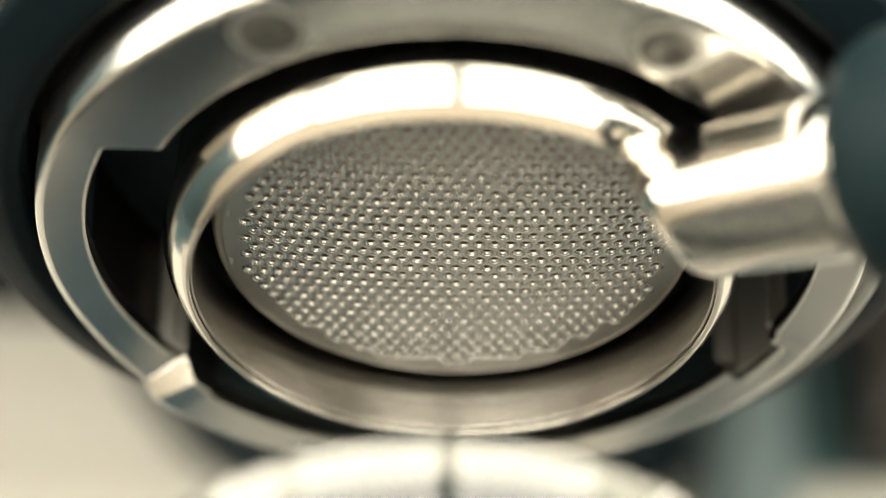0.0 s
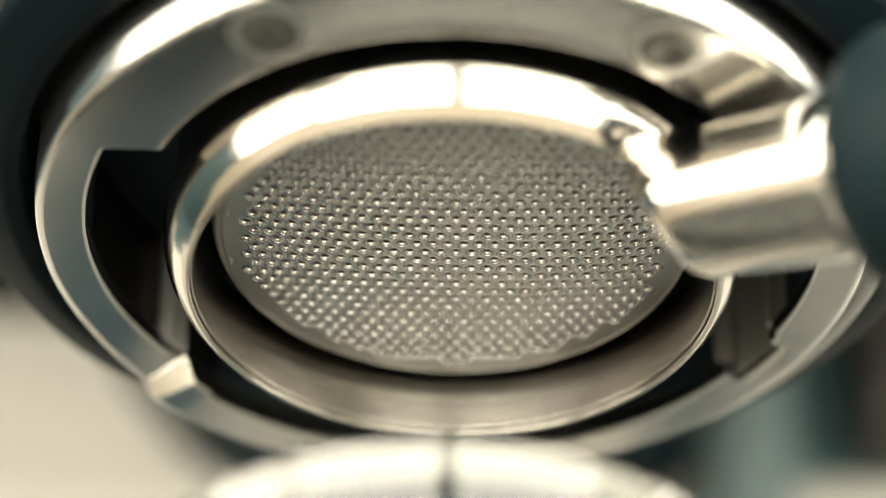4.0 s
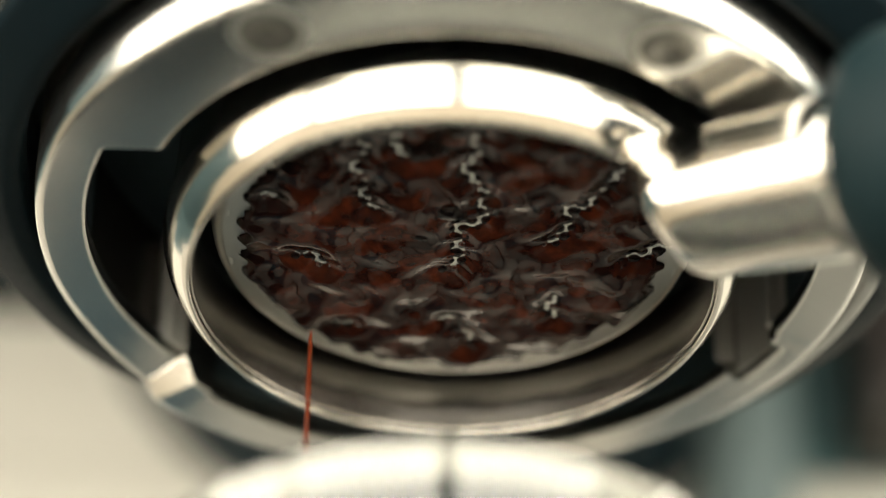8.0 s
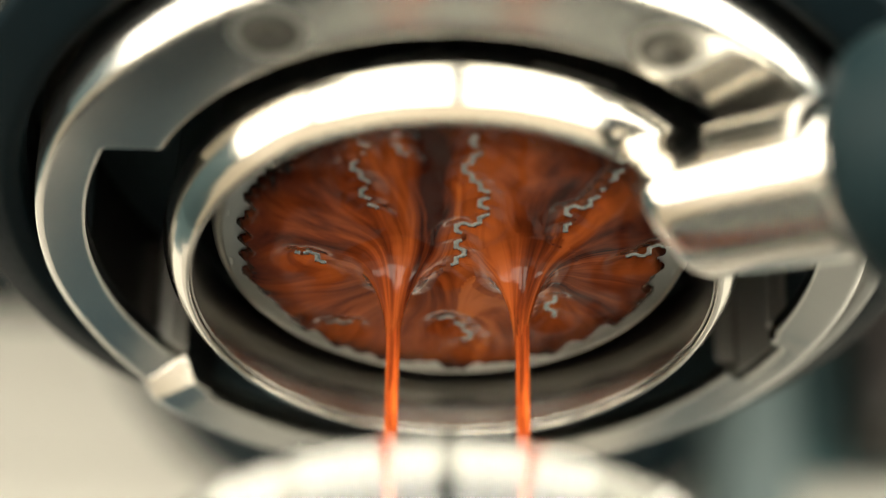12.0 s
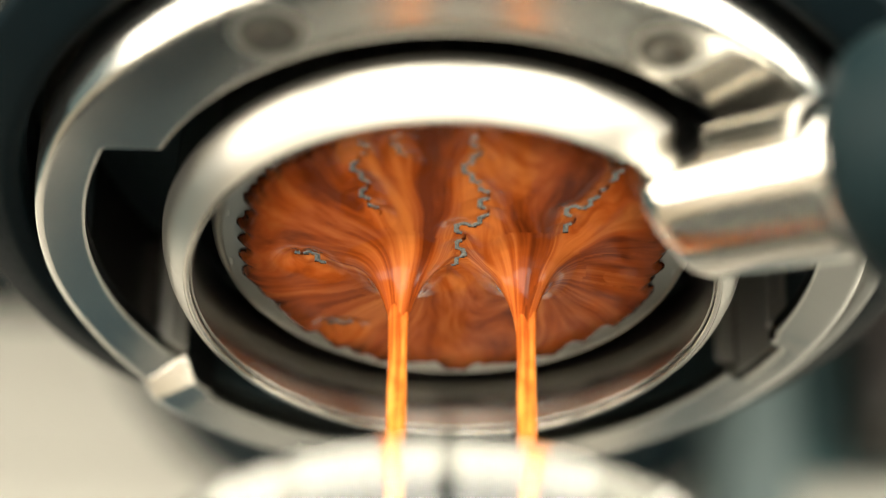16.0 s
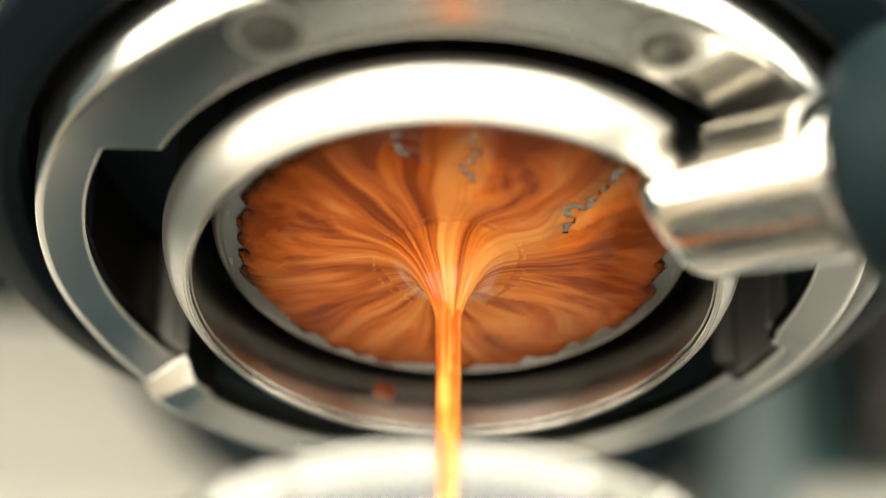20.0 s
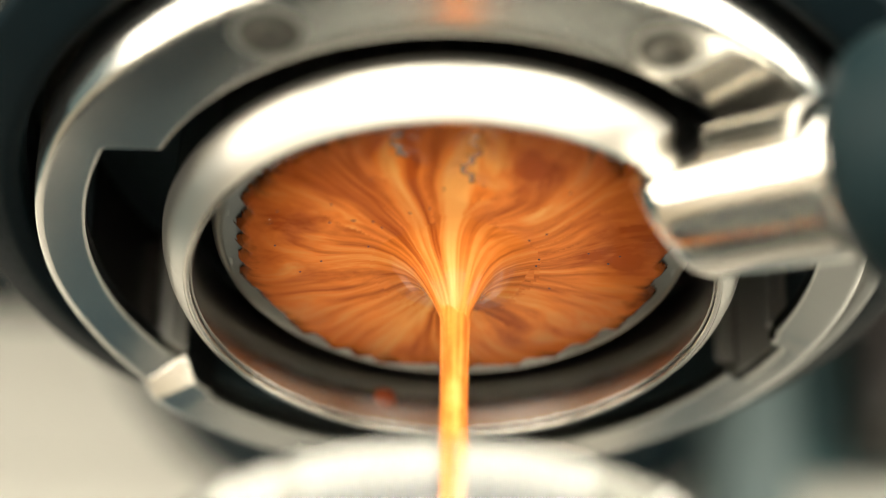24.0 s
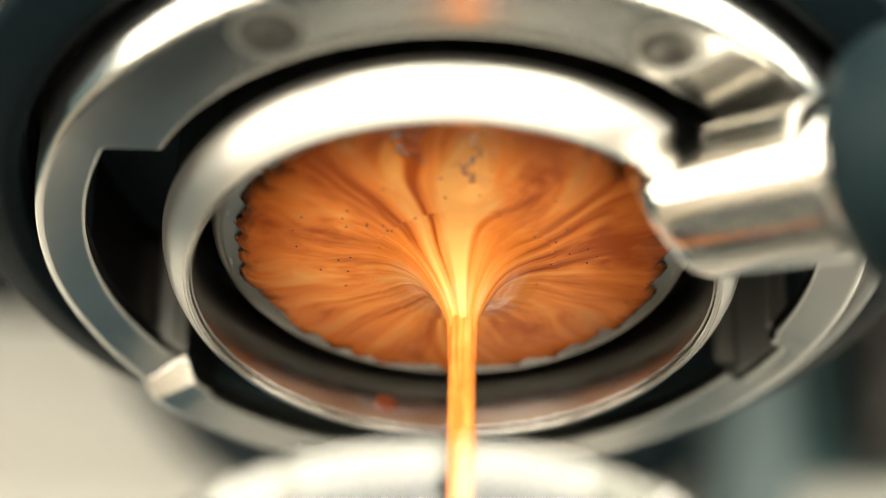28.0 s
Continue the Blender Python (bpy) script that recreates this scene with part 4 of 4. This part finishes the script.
for n, (keys, anchors, petals, z0, sag, start, spread, reach, gap, cone) in enumerate(FILM_STAGES):
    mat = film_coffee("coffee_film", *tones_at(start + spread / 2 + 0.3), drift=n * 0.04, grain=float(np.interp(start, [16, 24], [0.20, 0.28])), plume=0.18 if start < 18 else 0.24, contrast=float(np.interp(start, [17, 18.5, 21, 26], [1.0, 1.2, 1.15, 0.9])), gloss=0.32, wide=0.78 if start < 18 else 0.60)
    film_layer(film, mat, keys, anchors, petals, z0, sag, start, spread, 20 + n, reach, gap, cone)


# first beads out of the holes, then dark lumps that run together
def wet_time(x, y, rng):
    r, a = math.hypot(x, y), math.degrees(math.atan2(y, x))
    dry = max(0.0, 1 - math.hypot((x - 1) / 19, (y + 12) / 14.5))
    late = 0.66 * dry ** 0.6 - 1.05 * math.exp(-((a - 45) / 18) ** 2) * max(0, r / R_HOLES) ** 6 - 0.16 * math.exp(-((abs(a) - 172) / 30) ** 2) * (r / R_HOLES) ** 3
    return 6.76 + late + rng.gauss(0, 0.11)


def dome(name, r, h, mat, seg=14):
    verts, faces = [(0, 0, -h)], []
    for k in (1, 2, 3, 4):
        a = k / 4 * math.pi / 2
        for i in range(seg):
            b = 2 * math.pi * i / seg
            verts.append((r * math.sin(a) * math.cos(b), r * math.sin(a) * math.sin(b), -h * math.cos(a)))
    for i in range(seg):
        j = (i + 1) % seg
        faces.append((0, 1 + i, 1 + j))
        for k in range(3):
            faces.append((1 + k * seg + i, 1 + (k + 1) * seg + i, 1 + (k + 1) * seg + j, 1 + k * seg + j))
    return mesh_of(name, verts, faces, mat)


beads = thing("coffee_beads", "dark coffee beads swelling out of the basket's holes", "coffee", 0, 0, H)
bead_rng = random.Random(11)
BEADS = [dome("bead", r, h, mat) for r, h, mat in ((0.74, 0.26, DARK), (0.82, 0.32, DARK), (0.70, 0.24, DARK), (0.72, 0.27, EMBER), (0.66, 0.30, DRIP))]
BARE = nearest_on(between("abcdeghijm"), LAT)[0] < 1.5      # along the bare zigzags the beads draw back
for n, (hx, hy) in enumerate(LATTICE):
    t = wet_time(hx, hy, bead_rng)
    ob = part("bead", bead_rng.choice(BEADS), beads)
    lie = bow(hx, hy)
    up, down = pose(hx * MM, hy * MM, (1.3 + lie) * MM), pose(hx * MM, hy * MM, lie * MM)
    dry = bead_rng.uniform(8.1, 8.6)
    MOVES.append((ob, [(0, up), (t, up), (t + 0.15, down)] + ([(dry, down), (dry + 0.4, up), (28, up)] if BARE[n] else [(28, down)])))

lump_rng = random.Random(5)
SEEDS = [(lump_rng.uniform(-25, 25), lump_rng.uniform(-25, 25)) for _ in range(100)]
SEEDS = np.array([s for s in SEEDS if math.hypot(*s) < 25.5])
cell_seed = np.hypot(LAT[:, None, 0] - SEEDS[None, :, 0], LAT[:, None, 1] - SEEDS[None, :, 1]).argmin(axis=1)
lumps = thing("coffee_lumps", "dark glossy coffee lumps running together under the plate", "coffee", 0, 0, H)


def lump_borders():
    """Bare steel between two lumps, along the edges of the holes' cells; here and there lumps have already met."""
    out, rng = [], random.Random(3)
    d = np.hypot(LAT[:, None, 0] - LAT[None, :, 0], LAT[:, None, 1] - LAT[None, :, 1])
    met = {}
    for i, j in zip(*np.where((d > 0.1) & (d < PITCH * 1.1))):
        pair = tuple(sorted((int(cell_seed[i]), int(cell_seed[j]))))
        if i < j and pair[0] != pair[1] and met.setdefault(pair, rng.random()) > 0.3:
            (px, py), (qx, qy) = LAT[i], LAT[j]
            mx, my, nx, ny, k = (px + qx) / 2, (py + qy) / 2, -(qy - py), qx - px, 0.5 / math.sqrt(3)
            out.append((mx - nx * k, my - ny * k, mx + nx * k, my + ny * k))
    return np.array(out)


def dark_lumps():
    xy, keep, inside = cut("abcdeghijklm", 0.20, 1.04, lump_borders())
    owner = cell_seed[HOLE_I]
    lift = np.clip(inside / 1.1, 0, 1)
    z = DOME - 0.02 - np.maximum(0.55 + 1.15 * ROLL, 0.22) * lift * (2 - lift)
    flow = np.column_stack([np.arctan2(GRID[:, 1], GRID[:, 0]), np.hypot(*GRID.T)])
    for lab, me, mid in sheet("lump", keep, owner, z, xy, flow, DARK):
        if lab % 3 == 1:
            me.materials[0] = EMBER
        ob = part("lump", me, lumps)
        t = wet_time(SEEDS[lab][0], SEEDS[lab][1], lump_rng) + 0.10 + lump_rng.uniform(-0.05, 0.16)
        t = min(t, 7.6)
        up, down = pose(0, 0, 2.6 * MM), pose(0, 0, 0)
        t2 = max(t + 0.45, lump_rng.uniform(7.65, 7.8))
        MOVES.append((ob, [(0, up), (t, up), (t + 0.22, pose(0, 0, 0.5 * MM)), (t + 0.4, down), (t2, down), (t2 + 0.5, pose(0, 0, 1.5 * MM)), (28, pose(0, 0, 1.5 * MM))]))


dark_lumps()
blob_rng = random.Random(14)
BLOBS = [dome("drop", r, h, DARK, 20) for r, h in ((1.5, 1.1), (1.9, 1.3), (2.4, 1.5))]
for a0, a1, many in ((158, 215, 11), (-20, 62, 14), (62, 158, 19), (215, 235, 3)):
    for k in range(many):
        a, r = radians(blob_rng.uniform(a0, a1)), blob_rng.uniform(20.0, 23.6) - (blob_rng.random() < 0.3) * 3
        x, y = r * math.cos(a), r * math.sin(a)
        t, t2 = wet_time(x, y, blob_rng) + blob_rng.uniform(0.05, 0.3), blob_rng.uniform(7.45, 7.65)
        ob = part("drop", blob_rng.choice(BLOBS), lumps)
        up, down = pose(x * MM, y * MM, 2.4 * MM), pose(x * MM, y * MM, (bow(x, y) + 0.15) * MM)
        MOVES.append((ob, [(0, up), (t, up), (t + 0.3, down), (t2, down), (t2 + 0.4, up), (28, up)]))


# ---- pours ----
def pour_mesh(name, mouth, col, length, mat, segs=72):
    """A trumpet under the film that narrows into a falling column."""
    q = lambda f: col + (mouth - col) * f
    prof = [(mouth, -0.22), (q(0.80), -0.44), (q(0.62), -0.74), (q(0.46), -1.25), (q(0.33), -2.0), (q(0.235), -3.0), (q(0.165), -4.3), (q(0.11), -6.0), (q(0.07), -8.2), (q(0.03), -11.5), (q(0.01), -16), (col, -22), (col * 0.95, -32), (col * 0.92, -45), (col * 0.88, -(length - 4)), (col * 0.8, -(length - 1.6)), (col * 0.5, -(length - 0.4)), (0.03, -length)]
    fine = []
    for (r0, z0), (r1, z1) in zip(prof, prof[1:]):
        for k in range(3):
            t = k / 3
            fine.append((r0 + (r1 - r0) * t, z0 + (z1 - z0) * t))
    fine.append(prof[-1])
    rng = random.Random(int(col * 100))
    ph = [rng.uniform(0, 6.28) for _ in range(6)]
    verts, faces, uvs = [], [], []
    for r, z in fine:
        for i in range(segs):
            a = 2 * math.pi * i / segs
            w = 1 + 0.05 * math.sin(3 * a + ph[0] + z * 0.05) + 0.04 * math.sin(5 * a + ph[1] - z * 0.08) + 0.02 * math.sin(z * 0.4 + ph[2])
            if r > col * 1.6:
                w += 0.02 * math.sin(7 * a + ph[3]) * min(1, (r - col * 1.6) / 3)
            k = max(0.0, min(1.0, (r - col * 2.2) / (mouth - col * 2.2)))
            lobes = math.sin(5 * a + ph[3]) + 0.7 * math.sin(8 * a + ph[4])
            verts.append((r * w * math.cos(a), r * w * math.sin(a), z + 0.05 * k * k * lobes + 0.16 * k * k))
    n = len(fine)
    for k in range(n - 1):
        for i in range(segs):
            j = (i + 1) % segs
            faces.append((k * segs + i, k * segs + j, (k + 1) * segs + j, (k + 1) * segs + i))
            u0, u1 = i / segs, (i + 1) / segs
            uvs += [(u0, -fine[k][1]), (u1, -fine[k][1]), (u1, -fine[k + 1][1]), (u0, -fine[k + 1][1])]
    me = bpy.data.meshes.new(name)
    me.from_pydata([(x * MM, y * MM, z * MM) for x, y, z in verts], [], [f[::-1] for f in faces])
    me.materials.append(mat)
    uv = me.uv_layers.new(name="UVMap")
    flat = []
    for f in range(len(faces)):
        flat += [c for p in reversed(uvs[f * 4:f * 4 + 4]) for c in p]
    uv.data.foreach_set("uv", flat)
    me.polygons.foreach_set("use_smooth", [True] * len(me.polygons))
    return me


UP, FALL = 132.0, 130.0


def pour(name_label, path, stages, seed):
    """One pour: the thing follows its path under the plate, and each fuller, paler column comes down round the one before."""
    t = thing("coffee_pour", name_label, "coffee", 0, 0, H, group="coffee pours")
    MOVES.append((t, [(s, pose(x * MM, y * MM, H + (bow(x, y) - 0.30) * MM, 0, lean, 0)) for s, x, y, lean in path]))
    rng = random.Random(seed)
    for mat, mouth, col, begin, label in stages:
        ob = part("column", pour_mesh("column", mouth, col, FALL, mat), t, label)
        k = 0.4 if col < 0.6 else 1.0      # the first thin one falls fastest
        rows, turn = [(0, pose(0, 0, UP * MM)), (begin, pose(0, 0, UP * MM)), (begin + 0.25 * k, pose(0, 0, 60 * MM)), (begin + 0.45 * k, pose(0, 0, 2.0 * MM)), (begin + 0.9, pose(0, 0, 0))], 0
        s = begin + 1.4
        while s < 27.6:
            turn += rng.uniform(8, 30)
            rows.append((s, pose(0, 0, rng.uniform(-0.15, 0.1) * MM, 0, 0, turn)))
            s += 0.5
        rows.append((28, rows[-1][1]))
        MOVES.append((ob, rows))
    return t


def path_of(points):
    """Rows of (seconds, x, y, lean) with a slight sway."""
    rng, rows = random.Random(len(points)), []
    for (t0, x0, y0, l0), (t1, x1, y1, l1) in zip(points, points[1:]):
        n = max(1, int((t1 - t0) / 0.6)) if t0 >= 8 else 1
        for k in range(n):
            f = k / n
            sway = rng.uniform(-0.1, 0.1) if k else 0
            rows.append((t0 + (t1 - t0) * f, x0 + (x1 - x0) * f + sway, y0 + (y1 - y0) * f, l0 + (l1 - l0) * f))
    rows.append(points[-1])
    return rows


pour("thin coffee pour that thickens and turns from red-brown to orange", path_of([
    (0, -8.2, 1.6, 0), (7.9, -8.2, 1.6, 0), (8.2, -7.9, 1.6, 0), (8.5, -7.3, 1.68, 0), (9.0, -7.0, 1.8, 0), (10.0, -6.9, 2.8, 0), (12.5, -6.7, 2.8, 0), (15, -6.2, 2.8, 0), (17.2, -6.2, 2.86, 0), (18.1, -5.9, 3.06, 0), (18.2, -5.2, 2.78, 0), (18.3, -1.4, 2.48, 0), (18.5, -0.75, 1.8, 0), (21.0, -0.3, 1.96, 0), (24, 0.2, 2.35, 0), (25, 0.4, 2.47, 0), (28, 1.1, 2.6, 0)]),
    [(POUR_RED, 1.7, 0.55, 7.99, "thin red-brown column"), (POUR_BROWN, 2.6, 0.75, 9.6, "orange-brown column"), (POUR_COPPER, 2.4, 0.92, 12.7, "copper-orange column"), (POUR_ORANGE, 2.2, 1.12, 14.9, "orange column")], 1)
pour("coffee pour that wanders and joins the other one", path_of([
    (0, 2.2, 1.6, 0), (8.1, 2.2, 1.6, 0), (8.3, 3.4, 1.63, 0), (8.5, 4.3, 1.68, 0), (8.8, 6.2, 1.75, 0), (9.0, 5.6, 1.8, 0), (10.0, 7.0, 2.8, -0.6), (12.5, 8.2, 2.8, -0.6), (15, 8.5, 2.8, -0.6), (17.0, 8.2, 3.1, 0), (17.4, 8.1, 3.3, 0), (17.8, 7.7, 3.5, 0), (18.1, 7.1, 3.3, 0), (18.2, 4.7, 3.0, 0), (18.3, 0.0, 2.5, 0), (18.5, -0.45, 1.8, 0), (21.0, -0.1, 1.96, 0), (24, 0.4, 2.35, 0), (25, 0.6, 2.47, 0), (28, 1.3, 2.6, 0)]),
    [(POUR_RED, 1.7, 0.58, 8.07, "thin red-brown column"), (POUR_BROWN, 2.6, 0.75, 9.3, "orange-brown column"), (POUR_COPPER, 2.4, 0.92, 13.0, "copper-orange column"), (POUR_ORANGE, 2.2, 1.12, 15.3, "orange column")], 2)
pour("broad pale orange coffee pour from the middle of the plate", path_of([
    (0, -0.6, 1.8, 0), (18, -0.6, 1.8, 0), (21.0, -0.2, 1.96, 0), (24, 0.3, 2.35, 0), (25, 0.5, 2.47, 0), (28, 1.2, 2.6, 0)]),
    [(POUR_ORANGE, 3.0, 1.4, 18.2, "orange column"), (POUR_PALE, 3.4, 1.55, 21.9, "pale orange column")], 3)


# ---- first drips ----
def drip_mesh(name, tail):
    prof = [(2.2, tail), (1.15, tail * 0.9), (0.72, tail * 0.75), (0.6, tail * 0.4), (0.8, 3.2), (1.4, 1.9), (2.0, 0.6), (2.2, -0.8), (1.9, -2.2), (1.1, -3.0), (0.05, -3.3)]
    fine = []
    for (r0, z0), (r1, z1) in zip(prof, prof[1:]):
        fine += [(r0, z0), ((r0 + r1) / 2, (z0 + z1) / 2)]
    fine.append(prof[-1])
    return lathe(name, fine, DRIP, 24, closed=False)


def thread_mesh(name, length):
    prof = [(0.05, length), (0.2, length - 1), (0.3, length * 0.7), (0.26, length * 0.35), (0.2, 1.5), (0.24, 0.5), (0.05, 0)]
    return lathe(name, prof, POUR_RED, 16, closed=False)


FAT = lathe("drip", [(2.6, 5.2), (2.3, 4.2), (1.9, 3.0), (1.75, 1.5), (1.75, 0.0), (1.95, -1.6), (2.1, -3.0), (1.95, -4.2), (1.5, -5.2), (0.8, -5.8), (0.05, -6.0)], DRIP, 28, closed=False)
DRIP_SHORT, DRIP_LONG, DRIP_FULL, THREAD = drip_mesh("drip", 5), drip_mesh("drip", 15), drip_mesh("drip", 27), thread_mesh("thread", 21)
for tail_mesh, x, y, t0 in [(DRIP_LONG, -17.6, 2.5, 7.283), (DRIP_FULL, 17.3, 0.5, 7.27), (DRIP_SHORT, 6.3, 8.0, 7.36), (THREAD, 5.6, 8.0, 7.43),
                            (THREAD, -10.6, 1.0, 7.60), (THREAD, 15.9, 2.0, 7.62), (DRIP_SHORT, -4.8, 9.0, 7.68), (DRIP_SHORT, -17.0, 4.5, 7.68),
                            (THREAD, 5.9, 2.5, 7.70), (THREAD, 13.6, 1.5, 7.70), (THREAD, -16.2, 3.0, 7.77), (DRIP_SHORT, 2.2, 4.0, 7.98),
                            (DRIP_LONG, 6.0, 3.0, 8.22), (THREAD, 15.5, 2.0, 8.18), (FAT, -16.4, 3.0, 8.36)]:
    d = tagged(new("coffee_drip", tail_mesh), "dark coffee drip falling from the plate into the glass", "coffee", "coffee drips")
    fall = [(t0, 4.6), (t0 + 0.10, -2.0), (t0 + 0.16, -6), (t0 + 0.23, -22), (t0 + 0.28, -48), (t0 + 0.36, -118), (t0 + 0.5, -128)]
    if tail_mesh is FAT:
        fall = [(t0 - 0.1, 7.2), (t0, 2.6), (t0 + 0.14, -0.5), (t0 + 0.2, -5), (t0 + 0.27, -22), (t0 + 0.32, -48), (t0 + 0.4, -118), (t0 + 0.54, -126)]
    if tail_mesh is THREAD:
        fall = [(t0, 0.5), (t0 + 0.08, -4), (t0 + 0.23, -32), (t0 + 0.30, -70), (t0 + 0.38, -120), (t0 + 0.5, -130)]
    rows = [(0, fall[0][1])] + fall + [(28, fall[-1][1])]
    MOVES.append((d, [(s, pose(x * MM, y * MM, H + z * MM)) for s, z in rows]))

# a splash on the holder's inner wall
splash = tagged(new("coffee_splash", dome("coffee_splash", 1.5, 0.5, SPLASHED)), "small brown coffee splash on the chrome ring", "coffee")
wall_at = [(18.3, -1.0, 0.6, -5.0), (18.45, -8.1, 28.8, -1.6), (20.0, -8.1, 28.9, -1.8), (24.0, -8.0, 28.9, -2.7), (28.0, -7.9, 28.9, -3.6)]
MOVES.append((splash, [(0, pose(-1.0 * MM, 0.6 * MM, H + 2 * MM, 90, 0, 15)), (18.2, pose(-1.0 * MM, 0.6 * MM, H + 2 * MM, 90, 0, 15))] + [(t, pose(x * MM, y * MM, H + z * MM, -90, 0, 15)) for t, x, y, z in wall_at]))

# small bubbles that ride on the film late in the pour
bubble_rng = random.Random(8)
BUBBLE = dome("bubble", 0.15, 0.09, RESIDUE)
BRIGHT = dome("bubble", 0.55, 0.35, GLASS)
for k in range(44):
    r, a = bubble_rng.uniform(8, 22), radians(bubble_rng.choice((bubble_rng.uniform(150, 215), bubble_rng.uniform(-25, 40), bubble_rng.uniform(200, 330))))
    x, y, t = r * math.cos(a), r * math.sin(a), bubble_rng.uniform(21.5, 25.5)
    ob = part("bubble", BUBBLE, film, "tiny dark bubble")
    z = bow(x, y) - 1.27
    away = pose(x * MM, y * MM, 2.2 * MM)
    MOVES.append((ob, [(0, away), (t, away), (t + 0.3, pose(x * MM, y * MM, z * MM)), (28, pose((x * 0.86) * MM, (y * 0.86) * MM, (bow(x * 0.86, y * 0.86) - 1.29) * MM))]))
for x, y, t in ((-21.2, -4.9, 23.0), (20.6, 9.4, 24.2)):
    ob = part("bubble", BRIGHT, film, "clear bubble at the film's rim")
    away, here = pose(x * MM, y * MM, 2.2 * MM), pose(x * MM, y * MM, (bow(x, y) - 1.15) * MM)
    MOVES.append((ob, [(0, away), (t, away), (t + 0.4, here), (28, here)]))


def motions():
    for ob, rows in MOVES:
        walk(ob, rows)


motions()
